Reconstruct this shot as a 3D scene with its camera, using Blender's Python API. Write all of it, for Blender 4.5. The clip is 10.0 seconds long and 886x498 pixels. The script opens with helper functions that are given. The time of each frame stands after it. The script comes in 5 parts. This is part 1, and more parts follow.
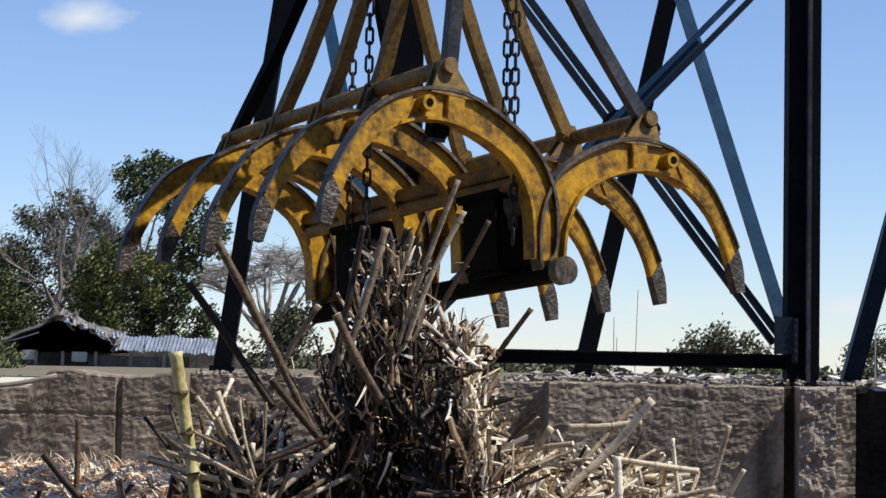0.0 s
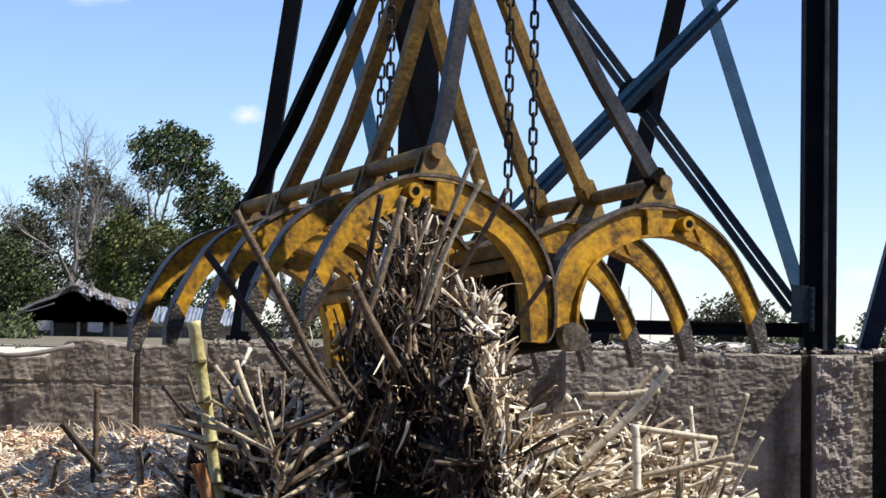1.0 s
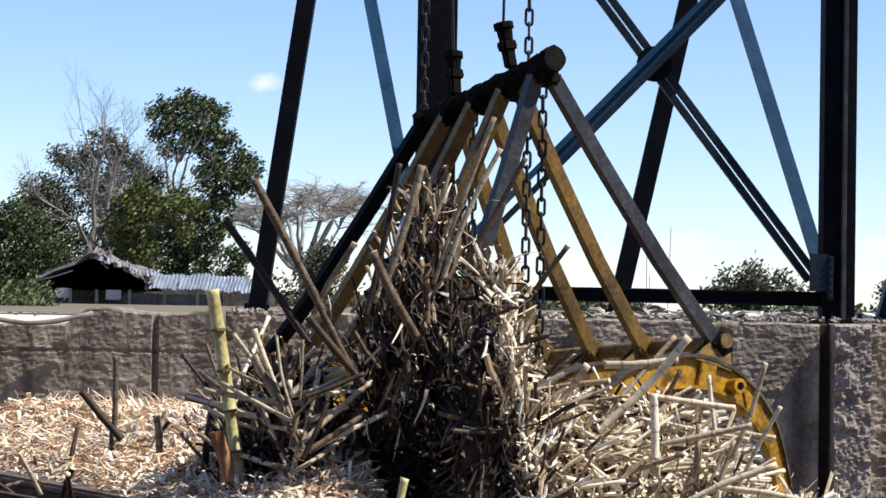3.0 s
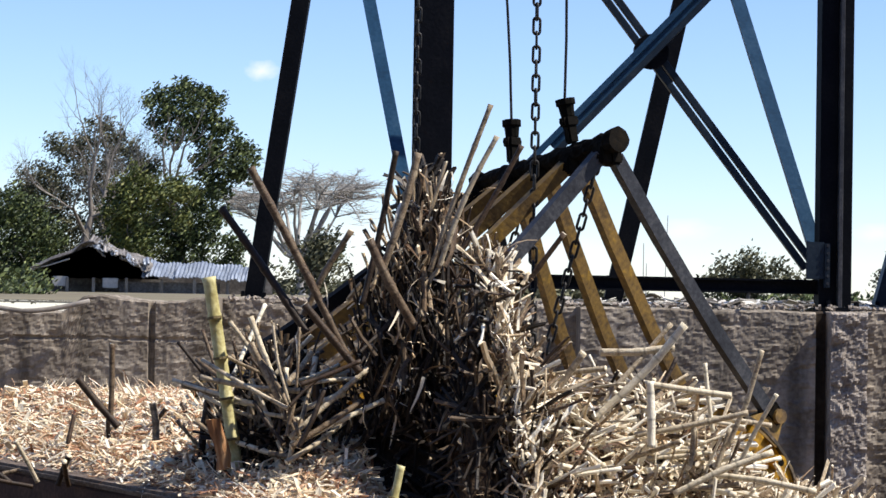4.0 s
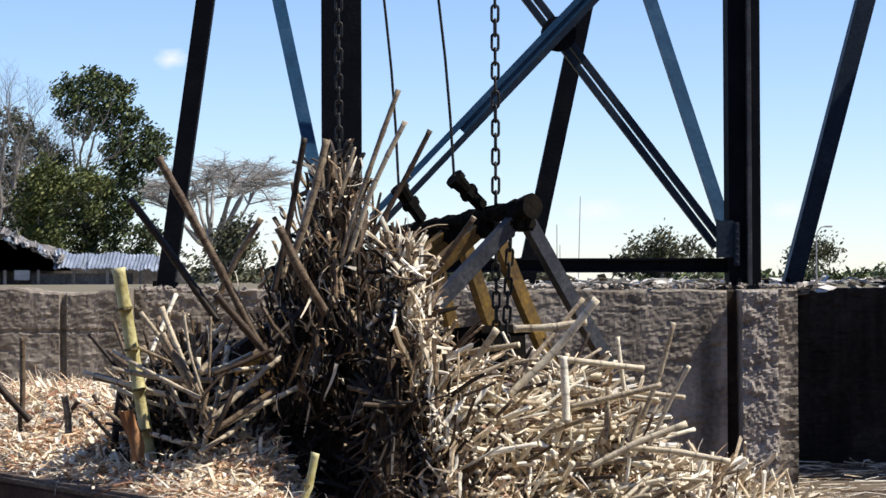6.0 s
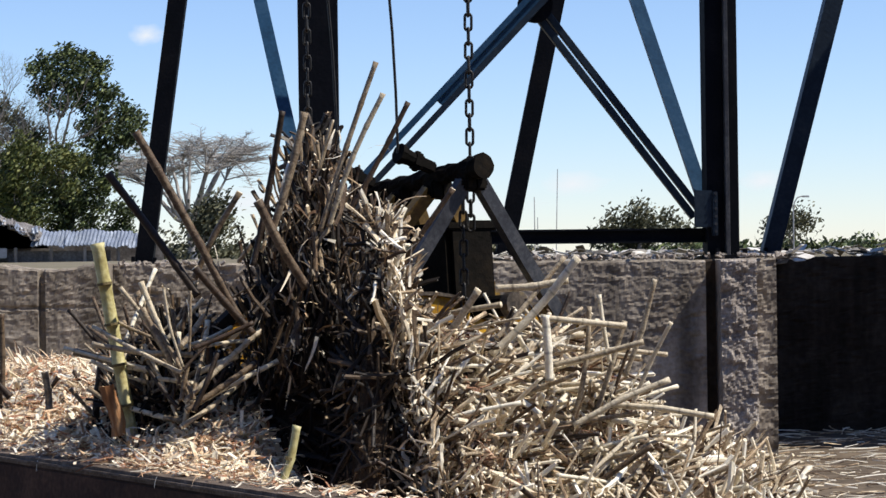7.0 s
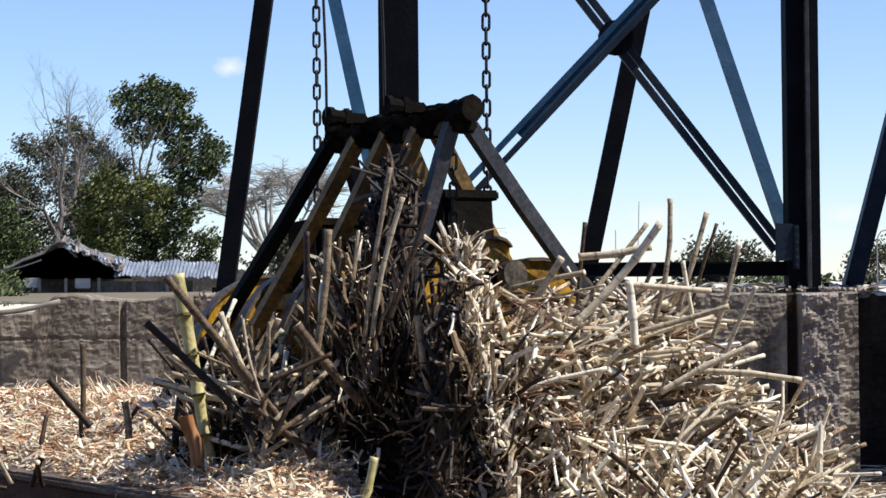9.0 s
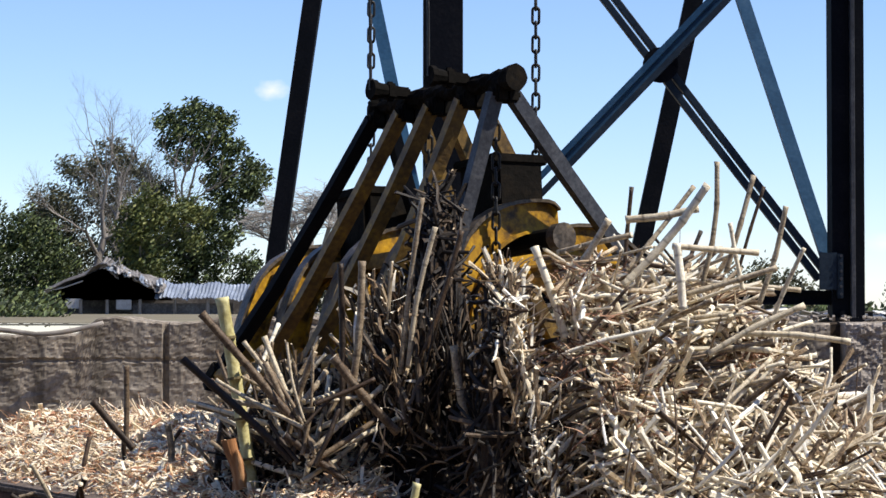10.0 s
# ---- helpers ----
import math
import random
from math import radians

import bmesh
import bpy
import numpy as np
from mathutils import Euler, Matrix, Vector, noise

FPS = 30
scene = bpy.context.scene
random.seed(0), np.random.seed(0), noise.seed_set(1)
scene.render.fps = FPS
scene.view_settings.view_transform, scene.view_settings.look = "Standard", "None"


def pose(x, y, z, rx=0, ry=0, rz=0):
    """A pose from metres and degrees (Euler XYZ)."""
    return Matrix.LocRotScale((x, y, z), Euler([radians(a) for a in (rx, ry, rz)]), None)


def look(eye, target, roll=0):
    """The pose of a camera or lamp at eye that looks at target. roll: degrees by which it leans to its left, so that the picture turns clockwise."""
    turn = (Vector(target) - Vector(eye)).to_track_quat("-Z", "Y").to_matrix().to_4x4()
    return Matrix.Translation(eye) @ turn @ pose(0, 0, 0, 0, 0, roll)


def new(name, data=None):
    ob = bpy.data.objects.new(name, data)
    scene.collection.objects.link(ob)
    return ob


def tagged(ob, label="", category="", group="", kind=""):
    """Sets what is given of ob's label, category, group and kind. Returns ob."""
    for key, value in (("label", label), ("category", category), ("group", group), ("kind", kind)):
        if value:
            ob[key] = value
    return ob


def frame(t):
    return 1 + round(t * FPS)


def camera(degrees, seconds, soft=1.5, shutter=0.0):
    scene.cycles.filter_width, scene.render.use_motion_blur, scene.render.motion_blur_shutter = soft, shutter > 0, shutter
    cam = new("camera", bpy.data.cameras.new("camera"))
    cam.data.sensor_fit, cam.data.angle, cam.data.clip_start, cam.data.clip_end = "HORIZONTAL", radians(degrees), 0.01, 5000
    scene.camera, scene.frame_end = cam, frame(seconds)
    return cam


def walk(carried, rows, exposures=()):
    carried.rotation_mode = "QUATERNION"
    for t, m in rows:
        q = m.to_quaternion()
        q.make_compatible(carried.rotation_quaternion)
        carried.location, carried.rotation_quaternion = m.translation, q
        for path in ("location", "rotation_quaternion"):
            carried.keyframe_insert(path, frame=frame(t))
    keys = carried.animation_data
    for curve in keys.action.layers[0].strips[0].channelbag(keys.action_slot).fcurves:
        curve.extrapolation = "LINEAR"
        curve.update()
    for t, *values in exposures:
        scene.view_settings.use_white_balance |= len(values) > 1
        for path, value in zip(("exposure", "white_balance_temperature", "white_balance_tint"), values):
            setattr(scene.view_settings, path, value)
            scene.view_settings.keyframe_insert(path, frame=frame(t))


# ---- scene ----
cam = camera(24.0, 10.0, soft=1.5)
# seconds, pitch, yaw, roll, and the small sway of a camera held by hand at one spot
TURNS = [
    (0, 3.327, -0.283, 0.989, -0.009, 1.502),
    (0.5, 2.901, -0.106, 0.887, -0.012, 1.499),
    (1, 2.497, 0.107, 0.874, -0.022, 1.496),
    (1.5, 2.246, 0.371, 0.818, -0.027, 1.503),
    (2, 2.067, 0.554, 0.690, -0.025, 1.503),
    (2.5, 1.798, 0.619, 0.907, -0.027, 1.502),
    (4, 1.285, 0.486, 0.956, -0.024, 1.497),
    (4.5, 1.110, -0.069, 0.629, -0.022, 1.499),
    (5, 1.150, -0.461, 0.334, -0.017, 1.500),
    (5.5, 1.098, -1.381, 0.241, -0.005, 1.503),
    (7, 0.146, -2.480, -0.823, -0.015, 1.492),
    (7.5, -0.183, -2.553, -0.927, -0.005, 1.491),
    (8, -0.337, -2.619, -0.843, -0.000, 1.493),
    (8.5, 0.474, -1.921, -0.679, 0.001, 1.497),
    (9, 1.056, -0.264, -0.524, -0.004, 1.491),
    (9.5, 0.968, 0.024, -0.302, -0.008, 1.496),
    (10, 1.736, 0.837, 0.043, -0.023, 1.498),
]
walk(cam, [(t, pose(x, 0, z, 90 + p, 0, y) @ pose(0, 0, 0, 0, 0, r)) for t, p, y, r, x, z in TURNS],
     exposures=[(0, 0.15), (0.5, 0.35), (1.0, 0.45), (5.0, 0.5), (7.0, 0.25), (8.2, 0.25), (9.2, 0.4), (10.0, 0.45)])

# world and sun
SUN = Vector((0.62, -0.16, 0.84)).normalized()
world = bpy.data.worlds.new("sky_world")
scene.world = world
world.use_nodes = True
wn, wl = world.node_tree.nodes, world.node_tree.links
sky = wn.new("ShaderNodeTexSky")
sky.sky_type, sky.sun_disc = "NISHITA", False
sky.sun_elevation = math.asin(SUN.z)
sky.sun_rotation = math.atan2(SUN.x, SUN.y)
sky.air_density, sky.dust_density, sky.ozone_density = 0.9, 0.05, 4.0
clear = wn.new("ShaderNodeMix")
clear.data_type, clear.blend_type = "RGBA", "MULTIPLY"
clear.inputs["Factor"].default_value = 1.0
clear.inputs["B"].default_value = (0.97, 0.98, 1.12, 1)
wl.new(sky.outputs[0], clear.inputs["A"])
wl.new(clear.outputs["Result"], wn["Background"].inputs["Color"])
wn["Background"].inputs["Strength"].default_value = 0.118
sun = new("sun", bpy.data.lights.new("sun", "SUN"))
sun.data.energy, sun.data.angle, sun.data.color = 5.0, radians(0.6), (1.0, 0.94, 0.84)
sun.matrix_world = look(SUN * 40, (0, 0, 0))


# materials
def material(name, colours, scale=6.0, rough=0.8, metal=0.0, bump=0.3, fine=8.0, spread=0.0, stretch=(1, 1, 1), per="none", spec=0.35, streak=0.0, bands=0.0):
    """Colours from dark to light, spread by coarse and fine noise; spread varies brightness from piece to piece."""
    m = bpy.data.materials.new(name)
    m.use_nodes = True
    n, l = m.node_tree.nodes, m.node_tree.links
    bsdf = n["Principled BSDF"]
    at = n.new("ShaderNodeTexCoord")
    mp = n.new("ShaderNodeMapping")
    mp.inputs["Scale"].default_value = stretch
    l.new(at.outputs["Object"], mp.inputs["Vector"])
    big, small = n.new("ShaderNodeTexNoise"), n.new("ShaderNodeTexNoise")
    big.inputs["Scale"].default_value, big.inputs["Detail"].default_value = scale, 5
    small.inputs["Scale"].default_value, small.inputs["Detail"].default_value = scale * fine, 4
    for t in (big, small):
        l.new(mp.outputs[0], t.inputs["Vector"])
    mix = n.new("ShaderNodeMath")
    mix.operation = "MULTIPLY_ADD"
    mix.inputs[1].default_value = 0.42
    l.new(small.outputs["Fac"], mix.inputs[0])
    half = n.new("ShaderNodeMath")
    half.operation = "MULTIPLY"
    half.inputs[1].default_value = 0.58
    l.new(big.outputs["Fac"], half.inputs[0])
    l.new(half.outputs[0], mix.inputs[2])
    value = mix.outputs[0]
    if per != "none":
        src = n.new("ShaderNodeObjectInfo") if per == "object" else n.new("ShaderNodeNewGeometry")
        rnd = src.outputs["Random" if per == "object" else "Random Per Island"]
        sh = n.new("ShaderNodeMath")
        sh.operation = "MULTIPLY_ADD"
        sh.inputs[1].default_value = spread
        l.new(rnd, sh.inputs[0])
        off = n.new("ShaderNodeMath")
        off.operation = "ADD"
        off.inputs[1].default_value = -spread / 2
        l.new(value, off.inputs[0])
        l.new(off.outputs[0], sh.inputs[2])
        value = sh.outputs[0]
    ramp = n.new("ShaderNodeValToRGB")
    e = ramp.color_ramp.elements
    k = len(colours)
    while len(e) < k:
        e.new(0.5)
    lo, hi = (0.3, 0.7) if per == "none" else (0.15, 0.85)
    for j, c in enumerate(colours):
        e[j].position = lo + (hi - lo) * j / max(1, k - 1)
        e[j].color = (*c, 1)
    l.new(value, ramp.inputs[0])
    colour = ramp.outputs[0]
    if streak:
        # run-off streaks down the face
        ms, ns, rs, mx = n.new("ShaderNodeMapping"), n.new("ShaderNodeTexNoise"), n.new("ShaderNodeMapRange"), n.new("ShaderNodeMix")
        ms.inputs["Scale"].default_value = (7, 7, 0.55)
        ns.inputs["Scale"].default_value, ns.inputs["Detail"].default_value = 1.3, 6
        rs.inputs["From Min"].default_value, rs.inputs["From Max"].default_value = 0.35, 0.68
        rs.inputs["To Min"].default_value, rs.inputs["To Max"].default_value = 1 - streak, 1 + 0.35 * streak
        mx.data_type, mx.blend_type = "RGBA", "MULTIPLY"
        mx.inputs["Factor"].default_value = 1.0
        l.new(at.outputs["Object"], ms.inputs["Vector"])
        l.new(ms.outputs[0], ns.inputs["Vector"])
        l.new(ns.outputs["Fac"], rs.inputs["Value"])
        l.new(colour, mx.inputs["A"])
        l.new(rs.outputs["Result"], mx.inputs["B"])
        colour = mx.outputs["Result"]
    if bands:
        # darker joints along the stalk
        xyz, wob, wrap, near, mj = n.new("ShaderNodeSeparateXYZ"), n.new("ShaderNodeMath"), n.new("ShaderNodeMath"), n.new("ShaderNodeMapRange"), n.new("ShaderNodeMix")
        wob.operation, wob.inputs[1].default_value = "MULTIPLY_ADD", 1 / bands
        own = n.new("ShaderNodeObjectInfo")
        l.new(own.outputs["Random"], wob.inputs[2])
        wrap.operation, wrap.inputs[1].default_value = "PINGPONG", 0.5
        near.inputs["From Min"].default_value, near.inputs["From Max"].default_value = 0.01, 0.07
        near.inputs["To Min"].default_value, near.inputs["To Max"].default_value = 0.55, 1.0
        mj.data_type, mj.blend_type = "RGBA", "MULTIPLY"
        mj.inputs["Factor"].default_value = 1.0
        l.new(at.outputs["Object"], xyz.inputs[0])
        l.new(xyz.outputs["Z"], wob.inputs[0])
        l.new(wob.outputs[0], wrap.inputs[0])
        l.new(wrap.outputs[0], near.inputs["Value"])
        l.new(colour, mj.inputs["A"])
        l.new(near.outputs["Result"], mj.inputs["B"])
        colour = mj.outputs["Result"]
    l.new(colour, bsdf.inputs["Base Color"])
    bsdf.inputs["Roughness"].default_value = rough
    bsdf.inputs["Metallic"].default_value = metal
    bsdf.inputs["Specular IOR Level"].default_value = spec
    if bump:
        b = n.new("ShaderNodeBump")
        b.inputs["Strength"].default_value = bump
        b.inputs["Distance"].default_value = 0.02
        l.new(mix.outputs[0], b.inputs["Height"])
        l.new(b.outputs[0], bsdf.inputs["Normal"])
    return m


CONCRETE = material("weathered_concrete", [(0.137, 0.112, 0.088), (0.285, 0.243, 0.196), (0.405, 0.355, 0.295)], 3.2, 0.95, 0, 0.42, 9, spec=0.1, streak=0.5)
CONCRETE_ROUGH = material("broken_concrete", [(0.12, 0.10, 0.085), (0.28, 0.24, 0.205), (0.46, 0.41, 0.36)], 9, 0.95, 0, 1.0, 6)
# much darker than the other concrete: recess shade put into the colour
CONCRETE_DARK = material("shade_dark_concrete", [(0.03, 0.022, 0.016), (0.05, 0.038, 0.028), (0.085, 0.066, 0.05)], 2.2, 0.95, 0, 0.6, 9, spec=0.1, streak=0.4)
EARTH = material("trodden_earth", [(0.065, 0.049, 0.034), (0.115, 0.086, 0.06), (0.19, 0.15, 0.105)], 1.6, 1.0, 0, 0.6, 12)
UPPER = material("dry_earth", [(0.10, 0.085, 0.05), (0.16, 0.135, 0.085), (0.22, 0.19, 0.12)], 0.3, 1.0, 0, 0.4, 20)
STEEL = material("black_painted_steel", [(0.004, 0.005, 0.007), (0.006, 0.007, 0.010), (0.012, 0.012, 0.014)], 5, 0.65, 0.0, 0.25, 9, spec=0.04)
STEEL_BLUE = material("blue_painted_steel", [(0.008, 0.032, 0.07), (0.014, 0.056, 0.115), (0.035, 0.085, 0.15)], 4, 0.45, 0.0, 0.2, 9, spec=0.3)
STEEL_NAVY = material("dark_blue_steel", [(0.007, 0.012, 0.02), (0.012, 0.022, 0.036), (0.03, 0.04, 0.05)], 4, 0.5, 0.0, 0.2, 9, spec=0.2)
GALV = material("bare_grey_steel", [(0.014, 0.015, 0.019), (0.038, 0.040, 0.048), (0.10, 0.10, 0.105)], 6, 0.5, 0.2, 0.2, 9)
YELLOW = material("worn_yellow_paint", [(0.025, 0.015, 0.008), (0.11, 0.057, 0.009), (0.30, 0.155, 0.009), (0.46, 0.25, 0.010), (0.58, 0.32, 0.014)], 5.5, 0.5, 0, 0.4, 6, spec=0.25)
YELLOW_OLD = material("rubbed_yellow_paint", [(0.04, 0.026, 0.015), (0.12, 0.075, 0.03), (0.23, 0.14, 0.038), (0.44, 0.26, 0.028)], 5.0, 0.55, 0, 0.4, 7, spec=0.25)
WORN = material("scraped_steel", [(0.02, 0.016, 0.013), (0.06, 0.05, 0.043), (0.15, 0.135, 0.12)], 16, 0.5, 0.5, 0.8, 4)
GREASE = material("greasy_black_steel", [(0.004, 0.004, 0.003), (0.008, 0.007, 0.006), (0.017, 0.013, 0.009)], 7, 0.75, 0.0, 0.5, 6, spec=0.03)
CHAINMAT = material("dark_chain_steel", [(0.006, 0.006, 0.006), (0.014, 0.013, 0.012), (0.04, 0.035, 0.03)], 25, 0.5, 0.2, 0.3, 4)
RUST = material("rusted_plate", [(0.028, 0.014, 0.009), (0.06, 0.03, 0.018), (0.12, 0.065, 0.04)], 5, 0.85, 0.1, 0.5, 8)
RAIL = material("worn_rail_top", [(0.05, 0.034, 0.024), (0.12, 0.09, 0.068), (0.25, 0.20, 0.16)], 6, 0.7, 0.1, 0.6, 8, stretch=(1, 4, 1))
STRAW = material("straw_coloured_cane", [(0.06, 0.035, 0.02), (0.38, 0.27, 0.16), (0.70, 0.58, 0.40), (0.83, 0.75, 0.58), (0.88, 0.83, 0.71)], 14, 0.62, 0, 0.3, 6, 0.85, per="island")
# dark copy of the cane: shade of the pile's middle in its colour
DARKCANE = material("shade_dark_cane", [(0.007, 0.005, 0.004), (0.015, 0.010, 0.007), (0.034, 0.022, 0.013), (0.10, 0.068, 0.042)], 14, 0.65, 0, 0.3, 6, 0.85, per="island")
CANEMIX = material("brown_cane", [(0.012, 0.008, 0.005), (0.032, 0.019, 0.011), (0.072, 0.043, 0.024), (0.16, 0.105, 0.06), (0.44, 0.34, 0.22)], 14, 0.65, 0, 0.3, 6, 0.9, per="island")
CANE = material("cane_skin", [(0.022, 0.013, 0.008), (0.07, 0.041, 0.022), (0.20, 0.145, 0.09), (0.50, 0.42, 0.295)], 18, 0.6, 0, 0.4, 6, 0.8, per="object", bands=0.115)
STALKPALE = material("pale_cane_skin", [(0.22, 0.16, 0.10), (0.54, 0.455, 0.32), (0.73, 0.65, 0.49), (0.84, 0.78, 0.64)], 18, 0.6, 0, 0.4, 6, 0.6, per="object", bands=0.115)
GREENCANE = material("green_cane_skin", [(0.24, 0.19, 0.075), (0.42, 0.365, 0.15), (0.58, 0.53, 0.27), (0.72, 0.66, 0.42)], 9, 0.55, 0, 0.35, 5)
NODEMAT = material("cane_node_ring", [(0.10, 0.08, 0.03), (0.20, 0.15, 0.07)], 20, 0.7, 0, 0.3, 5)
PITH = material("cut_cane_end", [(0.55, 0.43, 0.27), (0.72, 0.62, 0.45), (0.8, 0.72, 0.56)], 40, 0.8, 0, 0.3, 5)
PEEL = material("torn_orange_sheath", [(0.14, 0.055, 0.022), (0.33, 0.15, 0.06), (0.52, 0.32, 0.17)], 14, 0.8, 0, 0.5, 5, stretch=(1, 1, 0.2))
TRASH = material("dry_leaf_trash", [(0.11, 0.06, 0.03), (0.44, 0.31, 0.185), (0.72, 0.60, 0.43), (0.86, 0.79, 0.65)], 8, 0.8, 0, 0.2, 6, 0.9, per="island")
CHIP = material("shredded_cane", [(0.36, 0.18, 0.10), (0.70, 0.51, 0.33), (0.82, 0.69, 0.50), (0.88, 0.81, 0.66)], 8, 0.85, 0, 0.2, 6, 0.95, per="island")
# packed waste twice, with shade and sunlight put into the two colours
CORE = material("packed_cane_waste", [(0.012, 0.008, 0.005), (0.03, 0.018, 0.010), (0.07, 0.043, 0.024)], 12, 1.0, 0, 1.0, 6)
SUNLIT_CORE = material("sunlit_packed_waste", [(0.02, 0.012, 0.007), (0.07, 0.045, 0.026), (0.19, 0.135, 0.08)], 16, 1.0, 0, 1.0, 6)
REDTRASH = material("russet_leaf_trash", [(0.07, 0.03, 0.018), (0.20, 0.095, 0.055), (0.38, 0.22, 0.135), (0.55, 0.37, 0.25)], 9, 0.85, 0, 0.2, 6, 0.8, per="island")
LEAF = material("tree_leaves", [(0.012, 0.019, 0.006), (0.026, 0.040, 0.011), (0.068, 0.092, 0.026), (0.15, 0.175, 0.055)], 0.5, 0.6, 0, 0, 6, 0.7, per="island")
LEAF_DRY = material("dusty_leaves", [(0.03, 0.033, 0.015), (0.058, 0.060, 0.028), (0.10, 0.098, 0.05), (0.15, 0.14, 0.08)], 0.5, 0.7, 0, 0, 6, 0.7, per="island")
LEAF_LIGHT = material("young_leaves", [(0.03, 0.042, 0.009), (0.062, 0.08, 0.017), (0.11, 0.125, 0.03), (0.18, 0.18, 0.05)], 0.5, 0.6, 0, 0, 6, 0.7, per="island")
BARK = material("grey_bark", [(0.10, 0.085, 0.07), (0.20, 0.175, 0.15), (0.33, 0.30, 0.27)], 1.4, 0.95, 0, 0.4, 8, stretch=(1, 1, 0.3))
PALEBARK = material("pale_bark", [(0.20, 0.185, 0.17), (0.32, 0.30, 0.28), (0.44, 0.42, 0.39)], 1.4, 0.95, 0, 0.3, 8)
TIN = material("corrugated_tin", [(0.14, 0.16, 0.19), (0.26, 0.29, 0.34), (0.42, 0.46, 0.52)], 1.6, 0.45, 0.4, 0.1, 10)
TIN_OLD = material("old_tin", [(0.10, 0.09, 0.085), (0.18, 0.165, 0.155), (0.34, 0.32, 0.31)], 0.9, 0.6, 0.3, 0.2, 8)
SHEDWALL = material("shed_boards", [(0.06, 0.05, 0.045), (0.12, 0.105, 0.095), (0.24, 0.22, 0.2)], 1.2, 0.9, 0, 0.3, 8)
SCRAP = material("scrap_sheet", [(0.08, 0.07, 0.06), (0.24, 0.22, 0.19), (0.48, 0.45, 0.41), (0.66, 0.63, 0.58)], 3, 0.8, 0.0, 0.2, 6, 0.9, per="island")
PALEPOST = material("pale_post", [(0.25, 0.24, 0.23), (0.36, 0.35, 0.34), (0.45, 0.44, 0.43)], 2, 0.7, 0, 0.1, 5)
# rubbed steel, with the outer flanges' backlit dark put into the colour
EDGE = material("rubbed_backlit_steel", [(0.02, 0.016, 0.012), (0.06, 0.045, 0.03), (0.13, 0.10, 0.07), (0.24, 0.16, 0.05)], 9, 0.45, 0.3, 0.4, 5)


# mesh helpers
def part(name, bm, mat, parent=None, label="", smooth=False):
    me = bpy.data.meshes.new(name)
    bm.to_mesh(me)
    bm.free()
    mats = mat if isinstance(mat, (list, tuple)) else [mat]
    for m in mats:
        me.materials.append(m)
    if smooth:
        for p in me.polygons:
            p.use_smooth = True
    ob = new(name, me)
    if parent is not None:
        ob.parent = parent
    if label:
        tagged(ob, label)
    return ob


def raw(name, verts, faces, mats, slots=None, smooth=False):
    me = bpy.data.meshes.new(name)
    me.from_pydata([tuple(v) for v in verts], [], faces)
    for m in mats:
        me.materials.append(m)
    if slots is not None:
        me.polygons.foreach_set("material_index", slots)
    if smooth:
        me.polygons.foreach_set("use_smooth", [True] * len(me.polygons))
    me.update()
    return new(name, me)


def box(bm, x0, x1, y0, y1, z0, z1, bevel=0.0, m=None):
    r = bmesh.ops.create_cube(bm, size=1)
    for v in r["verts"]:
        v.co = Vector((x0 + (v.co.x + .5) * (x1 - x0), y0 + (v.co.y + .5) * (y1 - y0), z0 + (v.co.z + .5) * (z1 - z0)))
    if bevel:
        es = list({e for v in r["verts"] for e in v.link_edges})
        r2 = bmesh.ops.bevel(bm, geom=es, offset=bevel, segments=2, affect="EDGES")
        vs = list({v for f in r2["faces"] for v in f.verts} | {v for v in r["verts"] if v.is_valid})
    else:
        vs = r["verts"]
    if m is not None:
        bmesh.ops.transform(bm, matrix=m, verts=vs)
    return vs


def rod(bm, a, b, r0, r1=None, sides=12):
    a, b = Vector(a), Vector(b)
    d = b - a
    q = d.to_track_quat("Z", "Y").to_matrix().to_4x4()
    bmesh.ops.create_cone(bm, cap_ends=True, segments=sides, radius1=r0, radius2=r0 if r1 is None else r1, depth=d.length,
                          matrix=Matrix.Translation((a + b) / 2) @ q)


def aim(a, b, up=(0, 1, 0)):
    """A pose at a whose z runs to b and whose y keeps near up."""
    z = (Vector(b) - Vector(a)).normalized()
    x = Vector(up).cross(z).normalized()
    y = z.cross(x)
    m = Matrix((x, y, z)).transposed().to_4x4()
    m.translation = Vector(a)
    return m


def section(bm, a, b, kind, w, h, t=0.012, up=(0, 1, 0)):
    """A rolled steel member from a to b: H, L, U or box section, w wide and h deep, in t thick plate."""
    m, n = aim(a, b, up), (Vector(b) - Vector(a)).length
    x, y, k = w / 2, h / 2, t / 2
    outline = {"I": [(-x, -y), (-x + t, -y), (-x + t, -k), (x - t, -k), (x - t, -y), (x, -y), (x, y), (x - t, y), (x - t, k), (-x + t, k), (-x + t, y), (-x, y)],
               "L": [(-x, -y), (x, -y), (x, -y + t), (-x + t, -y + t), (-x + t, y), (-x, y)],
               "B": [(-x + .004, -y), (x - .004, -y), (x, -y + .004), (x, y - .004), (x - .004, y), (-x + .004, y), (-x, y - .004), (-x, -y + .004)]}[kind]
    ends = [[bm.verts.new(m @ Vector((p, q, z))) for p, q in outline] for z in (0, n)]
    c = len(outline)
    for i in range(c):
        bm.faces.new((ends[0][i], ends[0][(i + 1) % c], ends[1][(i + 1) % c], ends[1][i]))
    bm.faces.new(ends[0][::-1])
    bm.faces.new(ends[1])
    bmesh.ops.recalc_face_normals(bm, faces=bm.faces)


